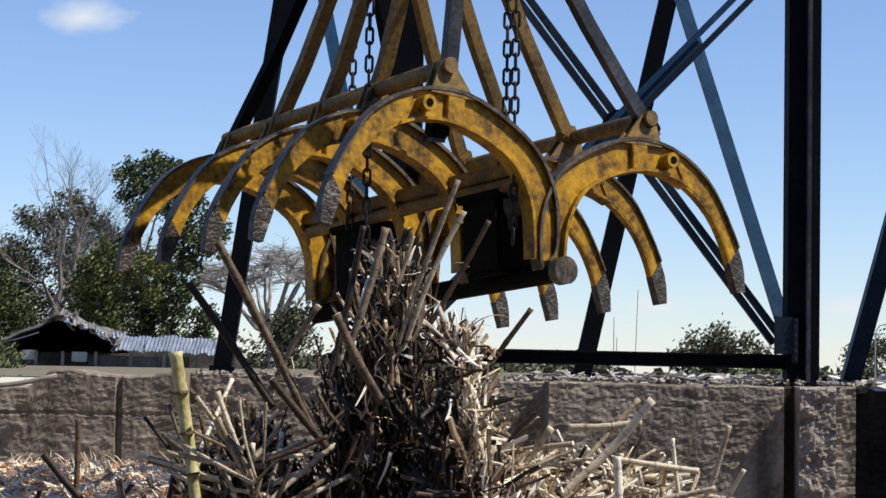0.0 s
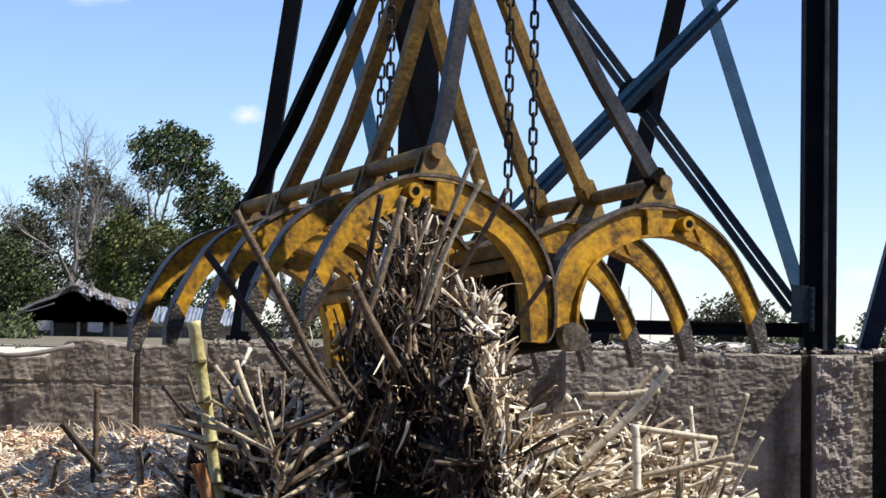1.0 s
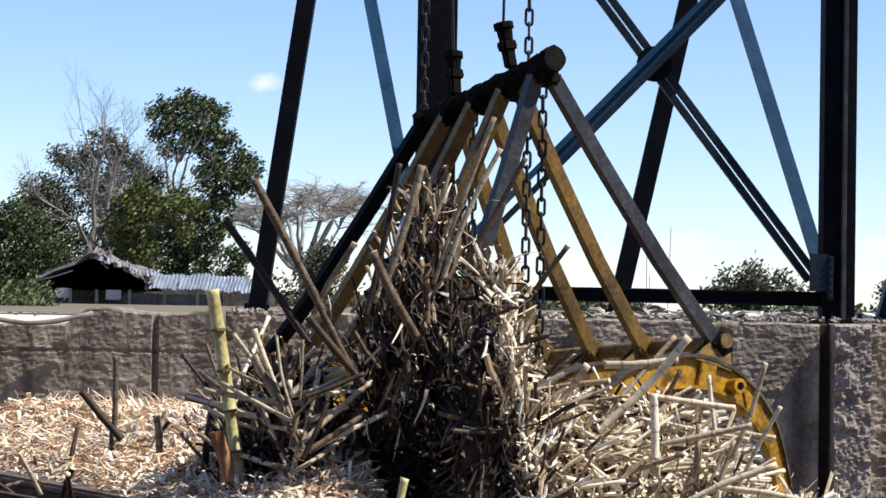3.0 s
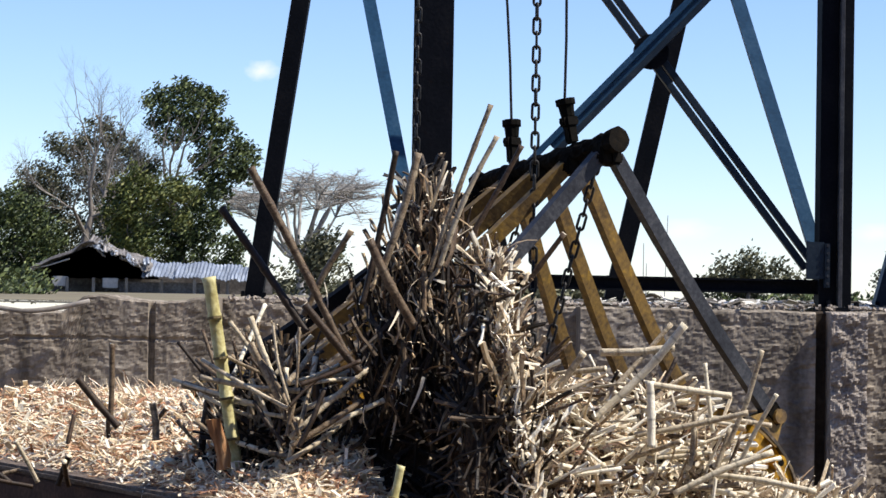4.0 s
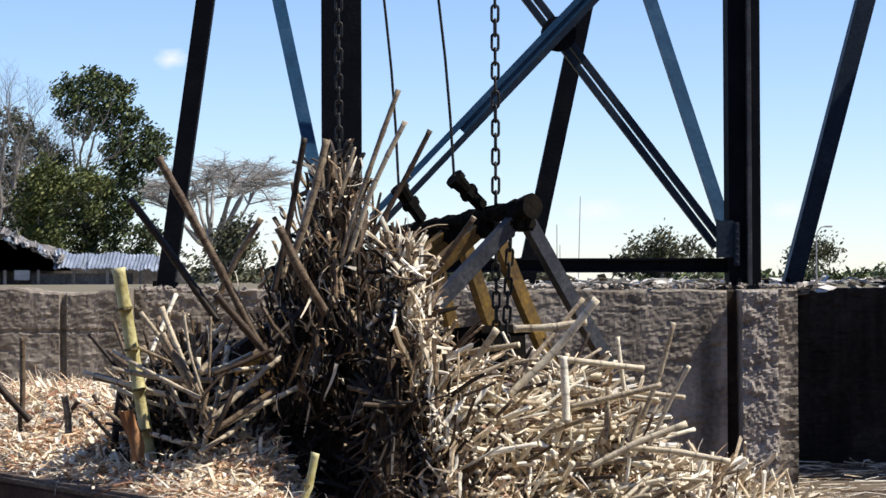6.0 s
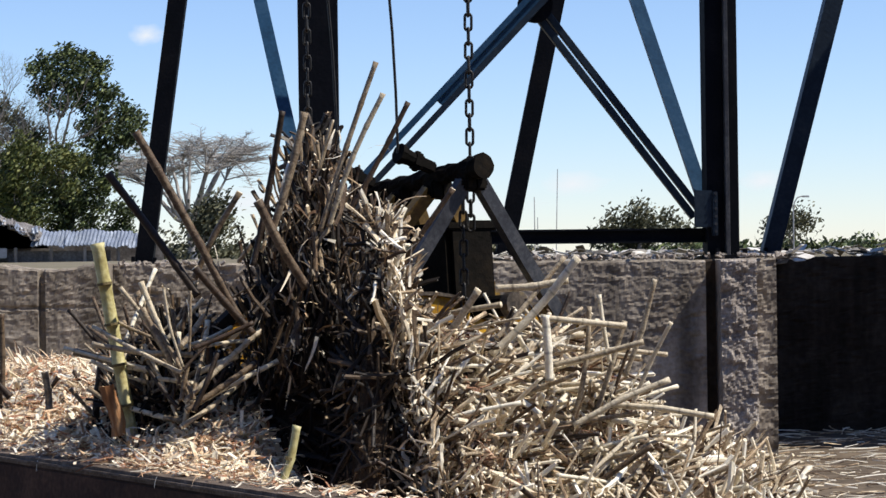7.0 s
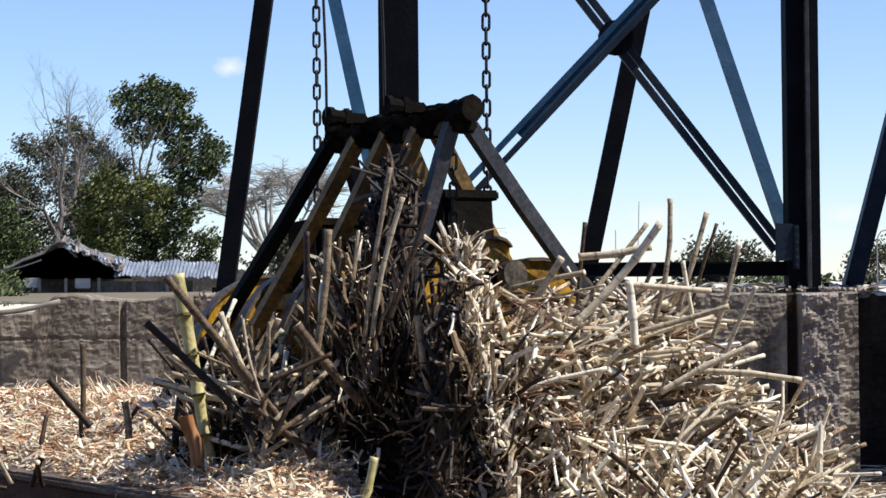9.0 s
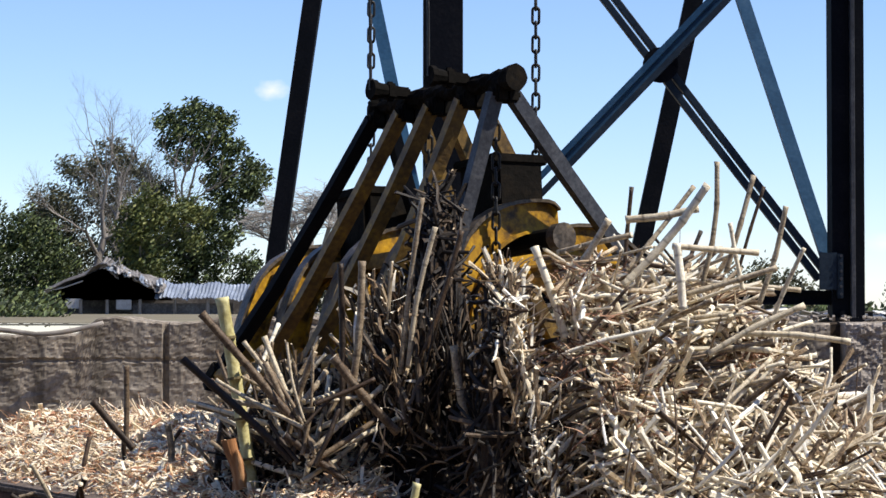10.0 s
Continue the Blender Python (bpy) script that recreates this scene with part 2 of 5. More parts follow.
def thing(name, label, category, group="", at=(0, 0, 0)):
    ob = new(name)
    ob.empty_display_size = 0.1
    ob.location = at
    return tagged(ob, label, category, group)


def fbm(x, y, z=0.0, o=4):
    return noise.fractal(Vector((x, y, z)), 1.0, 2.0, o)

# setting: yard, upper ground, retaining wall
TOP = 1.43


def sheet(name, xs, ys, height, mat, label):
    v = [(x, y, height(x, y)) for y in ys for x in xs]
    n = len(xs)
    fcs = [(j * n + i, j * n + i + 1, (j + 1) * n + i + 1, (j + 1) * n + i) for j in range(len(ys) - 1) for i in range(n - 1)]
    ob = raw(name, v, fcs, [mat], smooth=True)
    return tagged(ob, label, "ground", kind="structure")


yard = sheet("ground", [-60 + 5 * i for i in range(11)] + [-9.5 + 0.19 * i for i in range(1, 100)] + [10 + 5 * i for i in range(11)],
             [-60 + 6 * i for i in range(11)] + [0.2 * i for i in range(4, 88)],
             lambda x, y: 0.02 * fbm(x * 1.5, y * 1.5) + 0.012 * fbm(x * 6, y * 6, 3), EARTH, "trodden brown earth yard below the wall")
far = sheet("ground_upper", [-3000, -1200, -400] + [-120 + 8 * i for i in range(31)] + [400, 1200, 3000],
            [17.2, 19, 22, 26, 30, 36, 44, 55, 70, 90, 120, 160, 240, 400, 800, 1600, 3000],
            lambda x, y: TOP - 0.03 + 0.015 * fbm(x * .4, y * .4), UPPER, "dry raised ground reaching to the horizon")
fill = sheet("ground_terrace", [-30 + 1.5 * i for i in range(22)] + [2.0, 2.45, 2.85], [15.0, 15.5, 16, 16.5, 17.2],
             lambda x, y: TOP - 0.03 + 0.01 * fbm(x, y), UPPER, "dry earth terrace behind the wall top")


def wall_top(x):
    pts = [(-30, 1.36), (-2.95, 1.34), (-2.72, 1.35), (-2.58, 1.45), (-2.45, 1.462), (-2.2, 1.435), (-2.1, 1.425), (-1.95, 1.435), (-1.8, 1.462), (-1.74, 1.465),
           (-1.4, 1.45), (0.5, 1.44), (2.4, 1.43), (3, 1.43)]
    for (xa, za), (xb, zb) in zip(pts, pts[1:]):
        if xa <= x <= xb:
            return za + (zb - za) * (x - xa) / (xb - xa)
    return 1.43


def slab(name, x0, x1, y, depth, relief, mat, label, step=0.013, parent=None, grooves=()):
    """A cast wall block whose face at y has real relief, and a worn, uneven top."""
    nx, nz = max(2, int((x1 - x0) / step)), 110
    v, fcs = [], []
    for j in range(nz + 1):
        for i in range(nx + 1):
            x = x0 + (x1 - x0) * i / nx
            top = wall_top(x) + 0.012 * fbm(x * 5, y, 7) + 0.006 * fbm(x * 21, y, 2)
            z = -0.05 + (top + 0.05) * j / nz
            d = relief * (0.28 * fbm(x * 1.8, z * 2.2, y) + 0.6 * max(0, fbm(x * 8, z * (19 if relief < .05 else 9), y + 5) - 0.10) - 1.0 * max(0, fbm(x * 6, z * (13 if relief < .05 else 7), y + 9) - 0.30)
                          + 0.22 * fbm(x * 34, z * 44, y))
            for gx, gw, z0, z1, gd in grooves:
                if abs(x - gx) < gw and z0 < z < z1:
                    d -= gd
            if abs(z - 1.17) < 0.012 and x < -1.7 and relief < 0.04:
                d -= 0.012 + 0.01 * fbm(x * 3, 0, 1)
            if j == nz:
                d -= 0.02
            v.append((x, y - d, z))
    n = nx + 1
    for j in range(nz):
        for i in range(nx):
            fcs.append((j * n + i, j * n + i + 1, (j + 1) * n + i + 1, (j + 1) * n + i))
    b = len(v)
    for i in range(n):
        x = v[nz * n + i][0]
        v.append((x, y + depth, v[nz * n + i][2] - 0.004))
        v.append((x, y + depth, -0.05))
    for i in range(nx):
        fcs.append((nz * n + i, nz * n + i + 1, b + 2 * (i + 1), b + 2 * i))
        fcs.append((b + 2 * i, b + 2 * (i + 1), b + 2 * (i + 1) + 1, b + 2 * i + 1))
    fcs.append(tuple([j * n for j in range(nz, -1, -1)] + [b + 1, b])[::-1])
    fcs.append(tuple([j * n + nx for j in range(nz + 1)] + [b + 2 * nx, b + 2 * nx + 1])[::-1])
    ob = raw(name, v, fcs, [mat])
    if parent is None:
        tagged(ob, label, "wall", kind="structure")
    else:
        ob.parent = parent
        tagged(ob, label)
    return ob


wall = slab("wall_north", 0.80, 2.40, 14.2, 0.82, 0.024, CONCRETE, "weathered grey-brown concrete retaining wall with pitted face")
slab("wall_bay", -1.70, 0.80, 14.76, 0.26, 0.032, CONCRETE, "set-back bay of the wall in shadow", parent=wall)
slab("wall_panel", -3.4, -1.705, 14.12, 0.90, 0.022, CONCRETE, "smoother cast concrete panel with a worn wavy top", parent=wall,
     grooves=[(-2.11, 0.016, 0.86, 1.5, 0.05)])
slab("wall_panel", -30, -3.405, 14.14, 0.88, 0.03, CONCRETE, "plain cast concrete stretch", step=0.12, parent=wall)
slab("buttress", 2.485, 2.73, 14.08, 0.94, 0.055, CONCRETE_ROUGH, "rough broken concrete buttress", step=0.012, parent=wall)
# the slot's shade is painted with the dark concrete
slab("wall_channel", 2.40, 2.485, 14.30, 0.7, 0.01, CONCRETE_DARK, "slot beside the buttress, shade put into its dark colour", parent=wall)
slab("wall_return", 2.73, 2.90, 14.26, 2.9, 0.03, CONCRETE, "stained concrete return", parent=wall)
# deep wall, painted dark for the shade it stands in
recess = slab("wall_recess", 2.9, 9.0, 17.0, 0.4, 0.03, CONCRETE_DARK, "deep-set concrete wall, shade put into its dark colour", step=0.05)
# tall unseen wall added on the sunny side to shade the deep bay
bm = bmesh.new()
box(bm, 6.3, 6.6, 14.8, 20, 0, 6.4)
tagged(part("wall_east", bm, CONCRETE_DARK), "plain unseen wall added to shade the deep bay", "wall", kind="structure")
# unseen wall added behind the camera; it keeps sky light off front faces
bm = bmesh.new()
box(bm, -30, 40, -9.4, -9, 0, 9.0)
tagged(part("wall_south", bm, CONCRETE_DARK), "plain tall unseen wall added to block sky light", "wall", kind="structure")
# timber root and debris along the left wall top
def strip(bm, pts, r):
    """One tube along the points."""
    last = None
    for k, p in enumerate(pts):
        d = (pts[min(k + 1, len(pts) - 1)] - pts[max(k - 1, 0)]).normalized()
        x = d.cross(Vector((0.02, 1, 0.03))).normalized()
        y = d.cross(x)
        ring = [bm.verts.new(p + (x * math.cos(6.2832 * i / 7) + y * math.sin(6.2832 * i / 7)) * r) for i in range(7)]
        if last:
            for i in range(7):
                bm.faces.new((last[i], last[(i + 1) % 7], ring[(i + 1) % 7], ring[i]))
        else:
            bm.faces.new(ring[::-1])
        last = ring
    bm.faces.new(last)
    bmesh.ops.recalc_face_normals(bm, faces=bm.faces)


bm = bmesh.new()
pts = [Vector((-3.6 + 0.09 * i, 14.02 - 0.02 * math.sin(i), 1.36 + 0.022 * math.sin(i * 0.55) + (0.012 * (i - 7) if i > 7 else 0) * 0.9)) for i in range(13)]
strip(bm, pts, 0.018)
tagged(part("dry_root", bm, BARK, smooth=True), "thin grey dry root lying along the wall top", "root")

# gantry tower of dark steel behind the wall
tower = thing("gantry_tower", "black and blue cross-braced steel gantry standing behind the wall", "gantry", at=(1.3, 15.2, TOP))


def member(name, a, b, kind, w, h, mat, label="", t=0.014, up=(0, 1, 0)):
    bm = bmesh.new()
    o = Vector(tower.location)
    section(bm, Vector(a) - o, Vector(b) - o, kind, w, h, t, up)
    return part(name, bm, mat, tower, label)


def stretch(a, b, z):
    a, b = Vector(a), Vector(b)
    return a + (b - a) * ((z - a.z) / (b.z - a.z))


HI = 6.4
member("column", (-0.245, 15.2, TOP), (-0.245, 15.2, HI), "B", 0.29, 0.25, STEEL, "broad black column")
member("column", (2.632, 15.2, TOP), (2.632, 15.2, HI), "B", 0.125, 0.22, STEEL)
member("column_flange", (2.712, 15.13, TOP), (2.712, 15.13, HI), "B", 0.03, 0.20, GALV, "grey worn flange edge of the column")
member("column_flange", (2.772, 15.2, TOP), (2.772, 15.2, HI), "B", 0.075, 0.16, STEEL, "black flange of the column")
for a, b in (((-1.71, 17, TOP), (-1.37, 17, 3.85)), ((1.21, 17, TOP), (1.74, 17, 3.88)), ((3.40, 17, TOP), (3.955, 17, 3.5))):
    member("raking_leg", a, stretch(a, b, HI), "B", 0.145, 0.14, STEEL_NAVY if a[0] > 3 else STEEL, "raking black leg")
for a, b in (((2.58, 15.36, 1.90), (2.12, 16.2, 3.78)), ((-0.39, 15.36, 2.05), (-0.76, 16.2, 3.75))):
    member("diagonal", a, stretch(a, b, HI), "L", 0.10, 0.06, STEEL_BLUE, "blue angle brace", 0.02)
def pair(a, b, up_to, gap, w, mats, labels):
    """Two bars side by side with a slit between them."""
    a, b = Vector(a), stretch(a, b, up_to)
    d = (b - a).normalized()
    n = d.cross(Vector((0, 1, 0))).normalized()
    n = n if n.z > 0 else -n
    for s_, mat, lab in zip((1, -1), mats, labels):
        member("cross_brace", a + n * (gap * s_), b + n * (gap * s_), "B", w, 0.075, mat, lab)


# lighter blue above, navy below: how the light falls is in the paint
pair((0.0, 15.04, 1.93), (1.61, 15.04, 3.61), 5.6, 0.045, 0.045, (STEEL_BLUE, STEEL_NAVY), ("blue upper flange of the brace, caught light put into its colour", "lower flange of the brace, shade put into its dark colour"))
bm = bmesh.new()
section(bm, Vector((0.62, 15.05, 2.59)) - Vector(tower.location), Vector((1.9, 15.05, 3.92)) - Vector(tower.location), "B", 0.10, 0.02)
part("brace_web", bm, STEEL_BLUE, tower, "blue web plate of the brace")
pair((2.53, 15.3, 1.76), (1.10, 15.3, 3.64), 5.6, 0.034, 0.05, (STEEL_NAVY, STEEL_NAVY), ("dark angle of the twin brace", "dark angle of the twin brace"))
member("tie_beam", (-0.1, 15.2, 1.615), (2.6, 15.2, 1.605), "I", 0.105, 0.10, STEEL, "dark horizontal tie beam")
bm = bmesh.new()
o = Vector(tower.location)
box(bm, 2.47 - o.x, 2.60 - o.x, 15.05 - o.y, 15.07 - o.y, 1.66 - o.z, 1.93 - o.z, 0.004)
box(bm, 2.60 - o.x, 2.64 - o.x, 15.04 - o.y, 15.10 - o.y, 1.60 - o.z, 1.92 - o.z, 0.004)
part("gusset", bm, STEEL_NAVY, tower, "bolted blue-black gusset plate")
for k in range(6):
    bm = bmesh.new()
    z = 1.63 - o.z + 0.055 * k
    rod(bm, (2.625 - o.x, 15.03 - o.y, z), (2.625 - o.x, 15.045 - o.y, z), 0.011, sides=6)
    part("bolt", bm, GALV, tower)
bm = bmesh.new()
bmesh.ops.create_cone(bm, cap_ends=True, segments=18, radius1=0.13, radius2=0.13, depth=0.03,
                      matrix=Matrix.Translation(Vector((1.34, 15.17, 3.30)) - o) @ pose(0, 0, 0, 90))
part("node_plate", bm, STEEL, tower, "round black node plate")
for x, w, y in ((2.72, 0.30, 15.18), (1.21, 0.26, 17), (-1.71, 0.26, 17), (3.42, 0.26, 17), (-0.245, 0.42, 15.2)):
    bm = bmesh.new()
    box(bm, x - w / 2 - o.x, x + w / 2 - o.x, y - 0.16 - o.y, y + 0.16 - o.y, -0.02, 0.03, 0.004)
    box(bm, x - w / 3 - o.x, x - w / 3 + 0.03 - o.x, y - 0.15 - o.y, y - 0.1 - o.y, 0.03, 0.08, 0.004)
    box(bm, x + w / 3 - o.x, x + w / 3 + 0.03 - o.x, y - 0.15 - o.y, y - 0.1 - o.y, 0.03, 0.07, 0.004)
    part("base_plate", bm, STEEL, tower)

# scrap sheets and rubble lying behind the wall
def flakes(n, place, size, mats, name, label, category, thick=0.006, seed=1, curl=0.3):
    rnd = random.Random(seed)
    v, fcs = [], []
    for _ in range(n):
        c, tilt, sc = place(rnd)
        lx, ly = size[0] * rnd.uniform(.5, 1.5) * sc, size[1] * rnd.uniform(.5, 1.5) * sc
        m = Matrix.Translation(c) @ Euler((rnd.gauss(0, tilt), rnd.gauss(0, tilt), rnd.uniform(0, 6.28))).to_matrix().to_4x4()
        b, cz = len(v), rnd.uniform(-curl, curl) * lx
        for zz in (0, thick):
            for px_, py_, pz_ in ((-lx, -ly, 0), (0, -ly * rnd.uniform(.6, 1.1), cz), (lx, -ly, 0), (lx, ly, 0), (0, ly, cz), (-lx, ly * rnd.uniform(.6, 1), 0)):
                v.append(m @ Vector((px_, py_, pz_ + zz)))
        fcs += [(b, b + 5, b + 4, b + 1), (b + 1, b + 4, b + 3, b + 2), (b + 6, b + 7, b + 10, b + 11), (b + 7, b + 8, b + 9, b + 10)]
        fcs += [(b + k, b + (k + 1) % 6, b + 6 + (k + 1) % 6, b + 6 + k) for k in range(6)]
    return tagged(raw(name, v, fcs, mats), label, category, kind="stuff")


flakes(260, lambda r: (Vector((r.uniform(0.6, 3.4), r.uniform(14.8, 16.6), TOP + abs(r.gauss(0, .022)))), .18, 1), (0.07, 0.035), [SCRAP],
       "scrap_sheets", "white and grey scrap sheets lying along the wall top", "scrap", 0.006, 3)
flakes(420, lambda r: (Vector((r.uniform(1.5, 9), r.uniform(19, 40), TOP + abs(r.gauss(0, .03)))), .2, 1.0), (0.12, 0.05), [SCRAP],
       "scrap_heap", "pale scrap sheets scattered behind the gantry", "scrap", 0.01, 4)
flakes(160, lambda r: (Vector((r.uniform(-1.6, 3.0), r.uniform(14.22, 14.5), 1.445 + abs(r.gauss(0, .008)))), .5, 1), (0.022, 0.013), [CONCRETE_ROUGH],
       "rubble", "small concrete rubble on the wall top", "rubble", 0.015, 5)


# trees
def bough(segs, p, d, length, r, depth, rnd, spread, up, tips, shrink=0.68, kids=(2, 3), flat=0.0, straight=0.18):
    n = 4
    for k in range(n):
        q = p + d * (length / n)
        r2 = r * (1 - 0.28 / n * 1.4)
        segs.append((p, q, r, r2))
        p, r = q, r2
        d = (d + Vector((rnd.gauss(0, straight), rnd.gauss(0, straight), rnd.gauss(0, straight) + up))).normalized()
        if depth <= 2:
            tips.append((p.copy(), r))
        if depth > 0 and k >= 1 and rnd.random() < 0.42:
            side = Vector((rnd.gauss(0, 1), rnd.gauss(0, 1), rnd.gauss(0, .5) * (1 - flat))).normalized()
            bough(segs, p, (d * 0.6 + side * spread).normalized(), length * shrink * 0.8, r * 0.55, depth - 1, rnd, spread, up, tips, shrink, kids, flat, straight)
    if depth > 0:
        for _ in range(rnd.randint(*kids)):
            side = Vector((rnd.gauss(0, 1), rnd.gauss(0, 1), rnd.gauss(0, .6) * (1 - flat))).normalized()
            nd = (d + side * spread).normalized()
            if flat:
                nd = Vector((nd.x, nd.y, nd.z * (1 - flat * 0.6) + 0.05)).normalized()
            bough(segs, p, nd, length * shrink * rnd.uniform(.8, 1.15), r * 0.68, depth - 1, rnd, spread, up, tips, shrink, kids, flat, straight)


def tubes(segs, sides=5):
    v, fcs = [], []
    for a, b, r0, r1 in segs:
        d = (b - a).normalized()
        x = d.orthogonal().normalized()
        y = d.cross(x)
        s, n = len(v), sides if r0 > 0.06 else 3
        for c, r in ((a, r0), (b, r1)):
            v += [c + x * (r * math.cos(6.2832 * k / n)) + y * (r * math.sin(6.2832 * k / n)) for k in range(n)]
        fcs += [(s + k, s + (k + 1) % n, s + n + (k + 1) % n, s + n + k) for k in range(n)]
    return v, fcs


def leaves(points, per, radius, size, rnd, flat=1.0):
    v, fcs = [], []
    for p in points:
        for _ in range(per):
            c = p + Vector((rnd.gauss(0, radius), rnd.gauss(0, radius), rnd.gauss(0, radius * flat)))
            n = Vector((rnd.gauss(0, 1), rnd.gauss(0, 1), rnd.gauss(.5, 1))).normalized()
            x = n.orthogonal().normalized()
            y = n.cross(x)
            s = size * rnd.uniform(.6, 1.5)
            b = len(v)
            v += [c - x * s, c + y * s * 0.45 + n * s * .1, c + x * s, c - y * s * 0.45 + n * s * .1]
            fcs.append((b, b + 1, b + 2, b + 3))
    return v, fcs


def limbs(root, segs, bark):
    """The forking trunk and the fine twigs of a tree, each a part of its own."""
    for name, lo, hi, label in (("trunk", .05, 9, "forking grey trunk"), ("twig_mass", 0, .05, "fine grey twigs")):
        some = [q for q in segs if lo <= q[2] < hi]
        if some:
            v, fcs = tubes(some)
            ob = raw(name, v, fcs, [bark], smooth=True)
            ob.parent = root
            tagged(ob, label, kind="stuff" if name == "twig_mass" else "")


def tree(name, at, label, trunk_len, trunk_r, depth, seed, leaf=None, per=0, radius=0.6, size=0.22, spread=0.75, up=0.03, shrink=0.7, kids=(2, 3), flat=0.0,
         lean=(0, 0, 1), bark=None, wide=1.0, crowns=(), straight=0.18, on_twigs=True):
    rnd = random.Random(seed)
    root = thing(name, label, "tree", at=at)
    segs, tips = [], []
    bough(segs, Vector((0, 0, -0.2)), Vector(lean).normalized(), trunk_len, trunk_r, depth, rnd, spread, up, tips, shrink, kids, flat, straight)
    if wide != 1.0:
        sc = Vector((wide, wide, 1))
        segs = [(a * sc, b * sc, r0, r1) for a, b, r0, r1 in segs]
        tips = [(a * sc, r) for a, r in tips]
    limbs(root, segs, bark or BARK)
    if leaf:
        pts = [p for p, r in tips] if on_twigs else []
        for cx, cz, rr, n in crowns:
            for _ in range(n):
                u = Vector((rnd.gauss(0, 1), rnd.gauss(0, 1), rnd.gauss(0, 1))).normalized() * rr * rnd.random() ** .4
                pts.append(Vector((cx, rnd.gauss(0, .5), cz)) + u)
        v, fcs = leaves(pts, per, radius, size, rnd)
        c = raw("crown", v, fcs, [leaf])
        c.parent = root
        tagged(c, "uneven leafy crown with gaps")
    return root

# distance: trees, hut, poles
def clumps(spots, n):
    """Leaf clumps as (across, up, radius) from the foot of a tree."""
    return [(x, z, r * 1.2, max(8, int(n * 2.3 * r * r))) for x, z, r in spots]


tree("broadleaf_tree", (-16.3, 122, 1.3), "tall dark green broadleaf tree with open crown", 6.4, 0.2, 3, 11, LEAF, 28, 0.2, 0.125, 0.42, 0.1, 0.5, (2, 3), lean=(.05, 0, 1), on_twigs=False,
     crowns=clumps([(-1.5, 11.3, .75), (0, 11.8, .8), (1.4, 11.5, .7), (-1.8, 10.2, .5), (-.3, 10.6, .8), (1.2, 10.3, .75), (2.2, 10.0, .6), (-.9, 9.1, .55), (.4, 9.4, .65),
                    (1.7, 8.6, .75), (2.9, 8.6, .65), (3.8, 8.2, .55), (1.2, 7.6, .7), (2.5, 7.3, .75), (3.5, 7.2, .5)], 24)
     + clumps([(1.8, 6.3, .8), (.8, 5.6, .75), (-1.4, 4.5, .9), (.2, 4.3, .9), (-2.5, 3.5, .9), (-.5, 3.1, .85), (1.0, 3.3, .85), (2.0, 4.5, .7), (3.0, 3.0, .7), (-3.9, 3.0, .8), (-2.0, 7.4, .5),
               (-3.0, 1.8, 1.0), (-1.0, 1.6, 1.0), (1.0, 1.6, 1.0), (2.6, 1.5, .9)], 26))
tree("bare_tree", (-21.3, 118, 1.3), "half-bare grey tree with a pale trunk and dense fine twigs", 4.6, 0.34, 6, 9, None, spread=0.55, up=0.04, shrink=0.69, kids=(2, 3), straight=0.12)
tree("bare_tree", (-20.4, 120, 1.3), "half-bare grey tree with a pale trunk and dense fine twigs", 3.9, 0.22, 6, 27, None, spread=0.6, up=0.03, shrink=0.68, kids=(2, 3), straight=0.13)
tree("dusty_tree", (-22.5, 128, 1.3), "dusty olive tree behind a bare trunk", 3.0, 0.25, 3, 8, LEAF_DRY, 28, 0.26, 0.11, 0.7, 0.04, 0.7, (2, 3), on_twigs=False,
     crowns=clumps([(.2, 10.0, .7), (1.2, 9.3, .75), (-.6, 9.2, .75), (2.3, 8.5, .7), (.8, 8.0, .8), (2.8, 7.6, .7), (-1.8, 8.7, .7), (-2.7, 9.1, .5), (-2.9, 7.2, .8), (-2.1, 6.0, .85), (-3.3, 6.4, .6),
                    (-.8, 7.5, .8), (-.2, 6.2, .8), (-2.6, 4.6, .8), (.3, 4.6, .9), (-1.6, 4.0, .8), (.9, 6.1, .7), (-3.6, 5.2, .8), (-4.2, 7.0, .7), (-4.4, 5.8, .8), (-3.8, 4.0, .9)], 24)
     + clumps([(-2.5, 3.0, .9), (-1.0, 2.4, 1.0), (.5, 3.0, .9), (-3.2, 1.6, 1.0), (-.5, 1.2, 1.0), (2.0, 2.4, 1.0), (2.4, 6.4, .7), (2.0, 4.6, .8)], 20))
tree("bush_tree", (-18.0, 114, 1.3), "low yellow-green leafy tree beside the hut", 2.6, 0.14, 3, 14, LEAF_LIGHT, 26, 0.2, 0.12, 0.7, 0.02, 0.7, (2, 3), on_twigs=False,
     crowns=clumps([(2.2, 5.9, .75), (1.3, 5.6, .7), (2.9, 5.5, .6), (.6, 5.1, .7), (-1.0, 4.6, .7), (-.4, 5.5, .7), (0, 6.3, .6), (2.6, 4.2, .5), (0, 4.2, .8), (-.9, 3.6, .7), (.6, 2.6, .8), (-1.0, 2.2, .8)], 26))
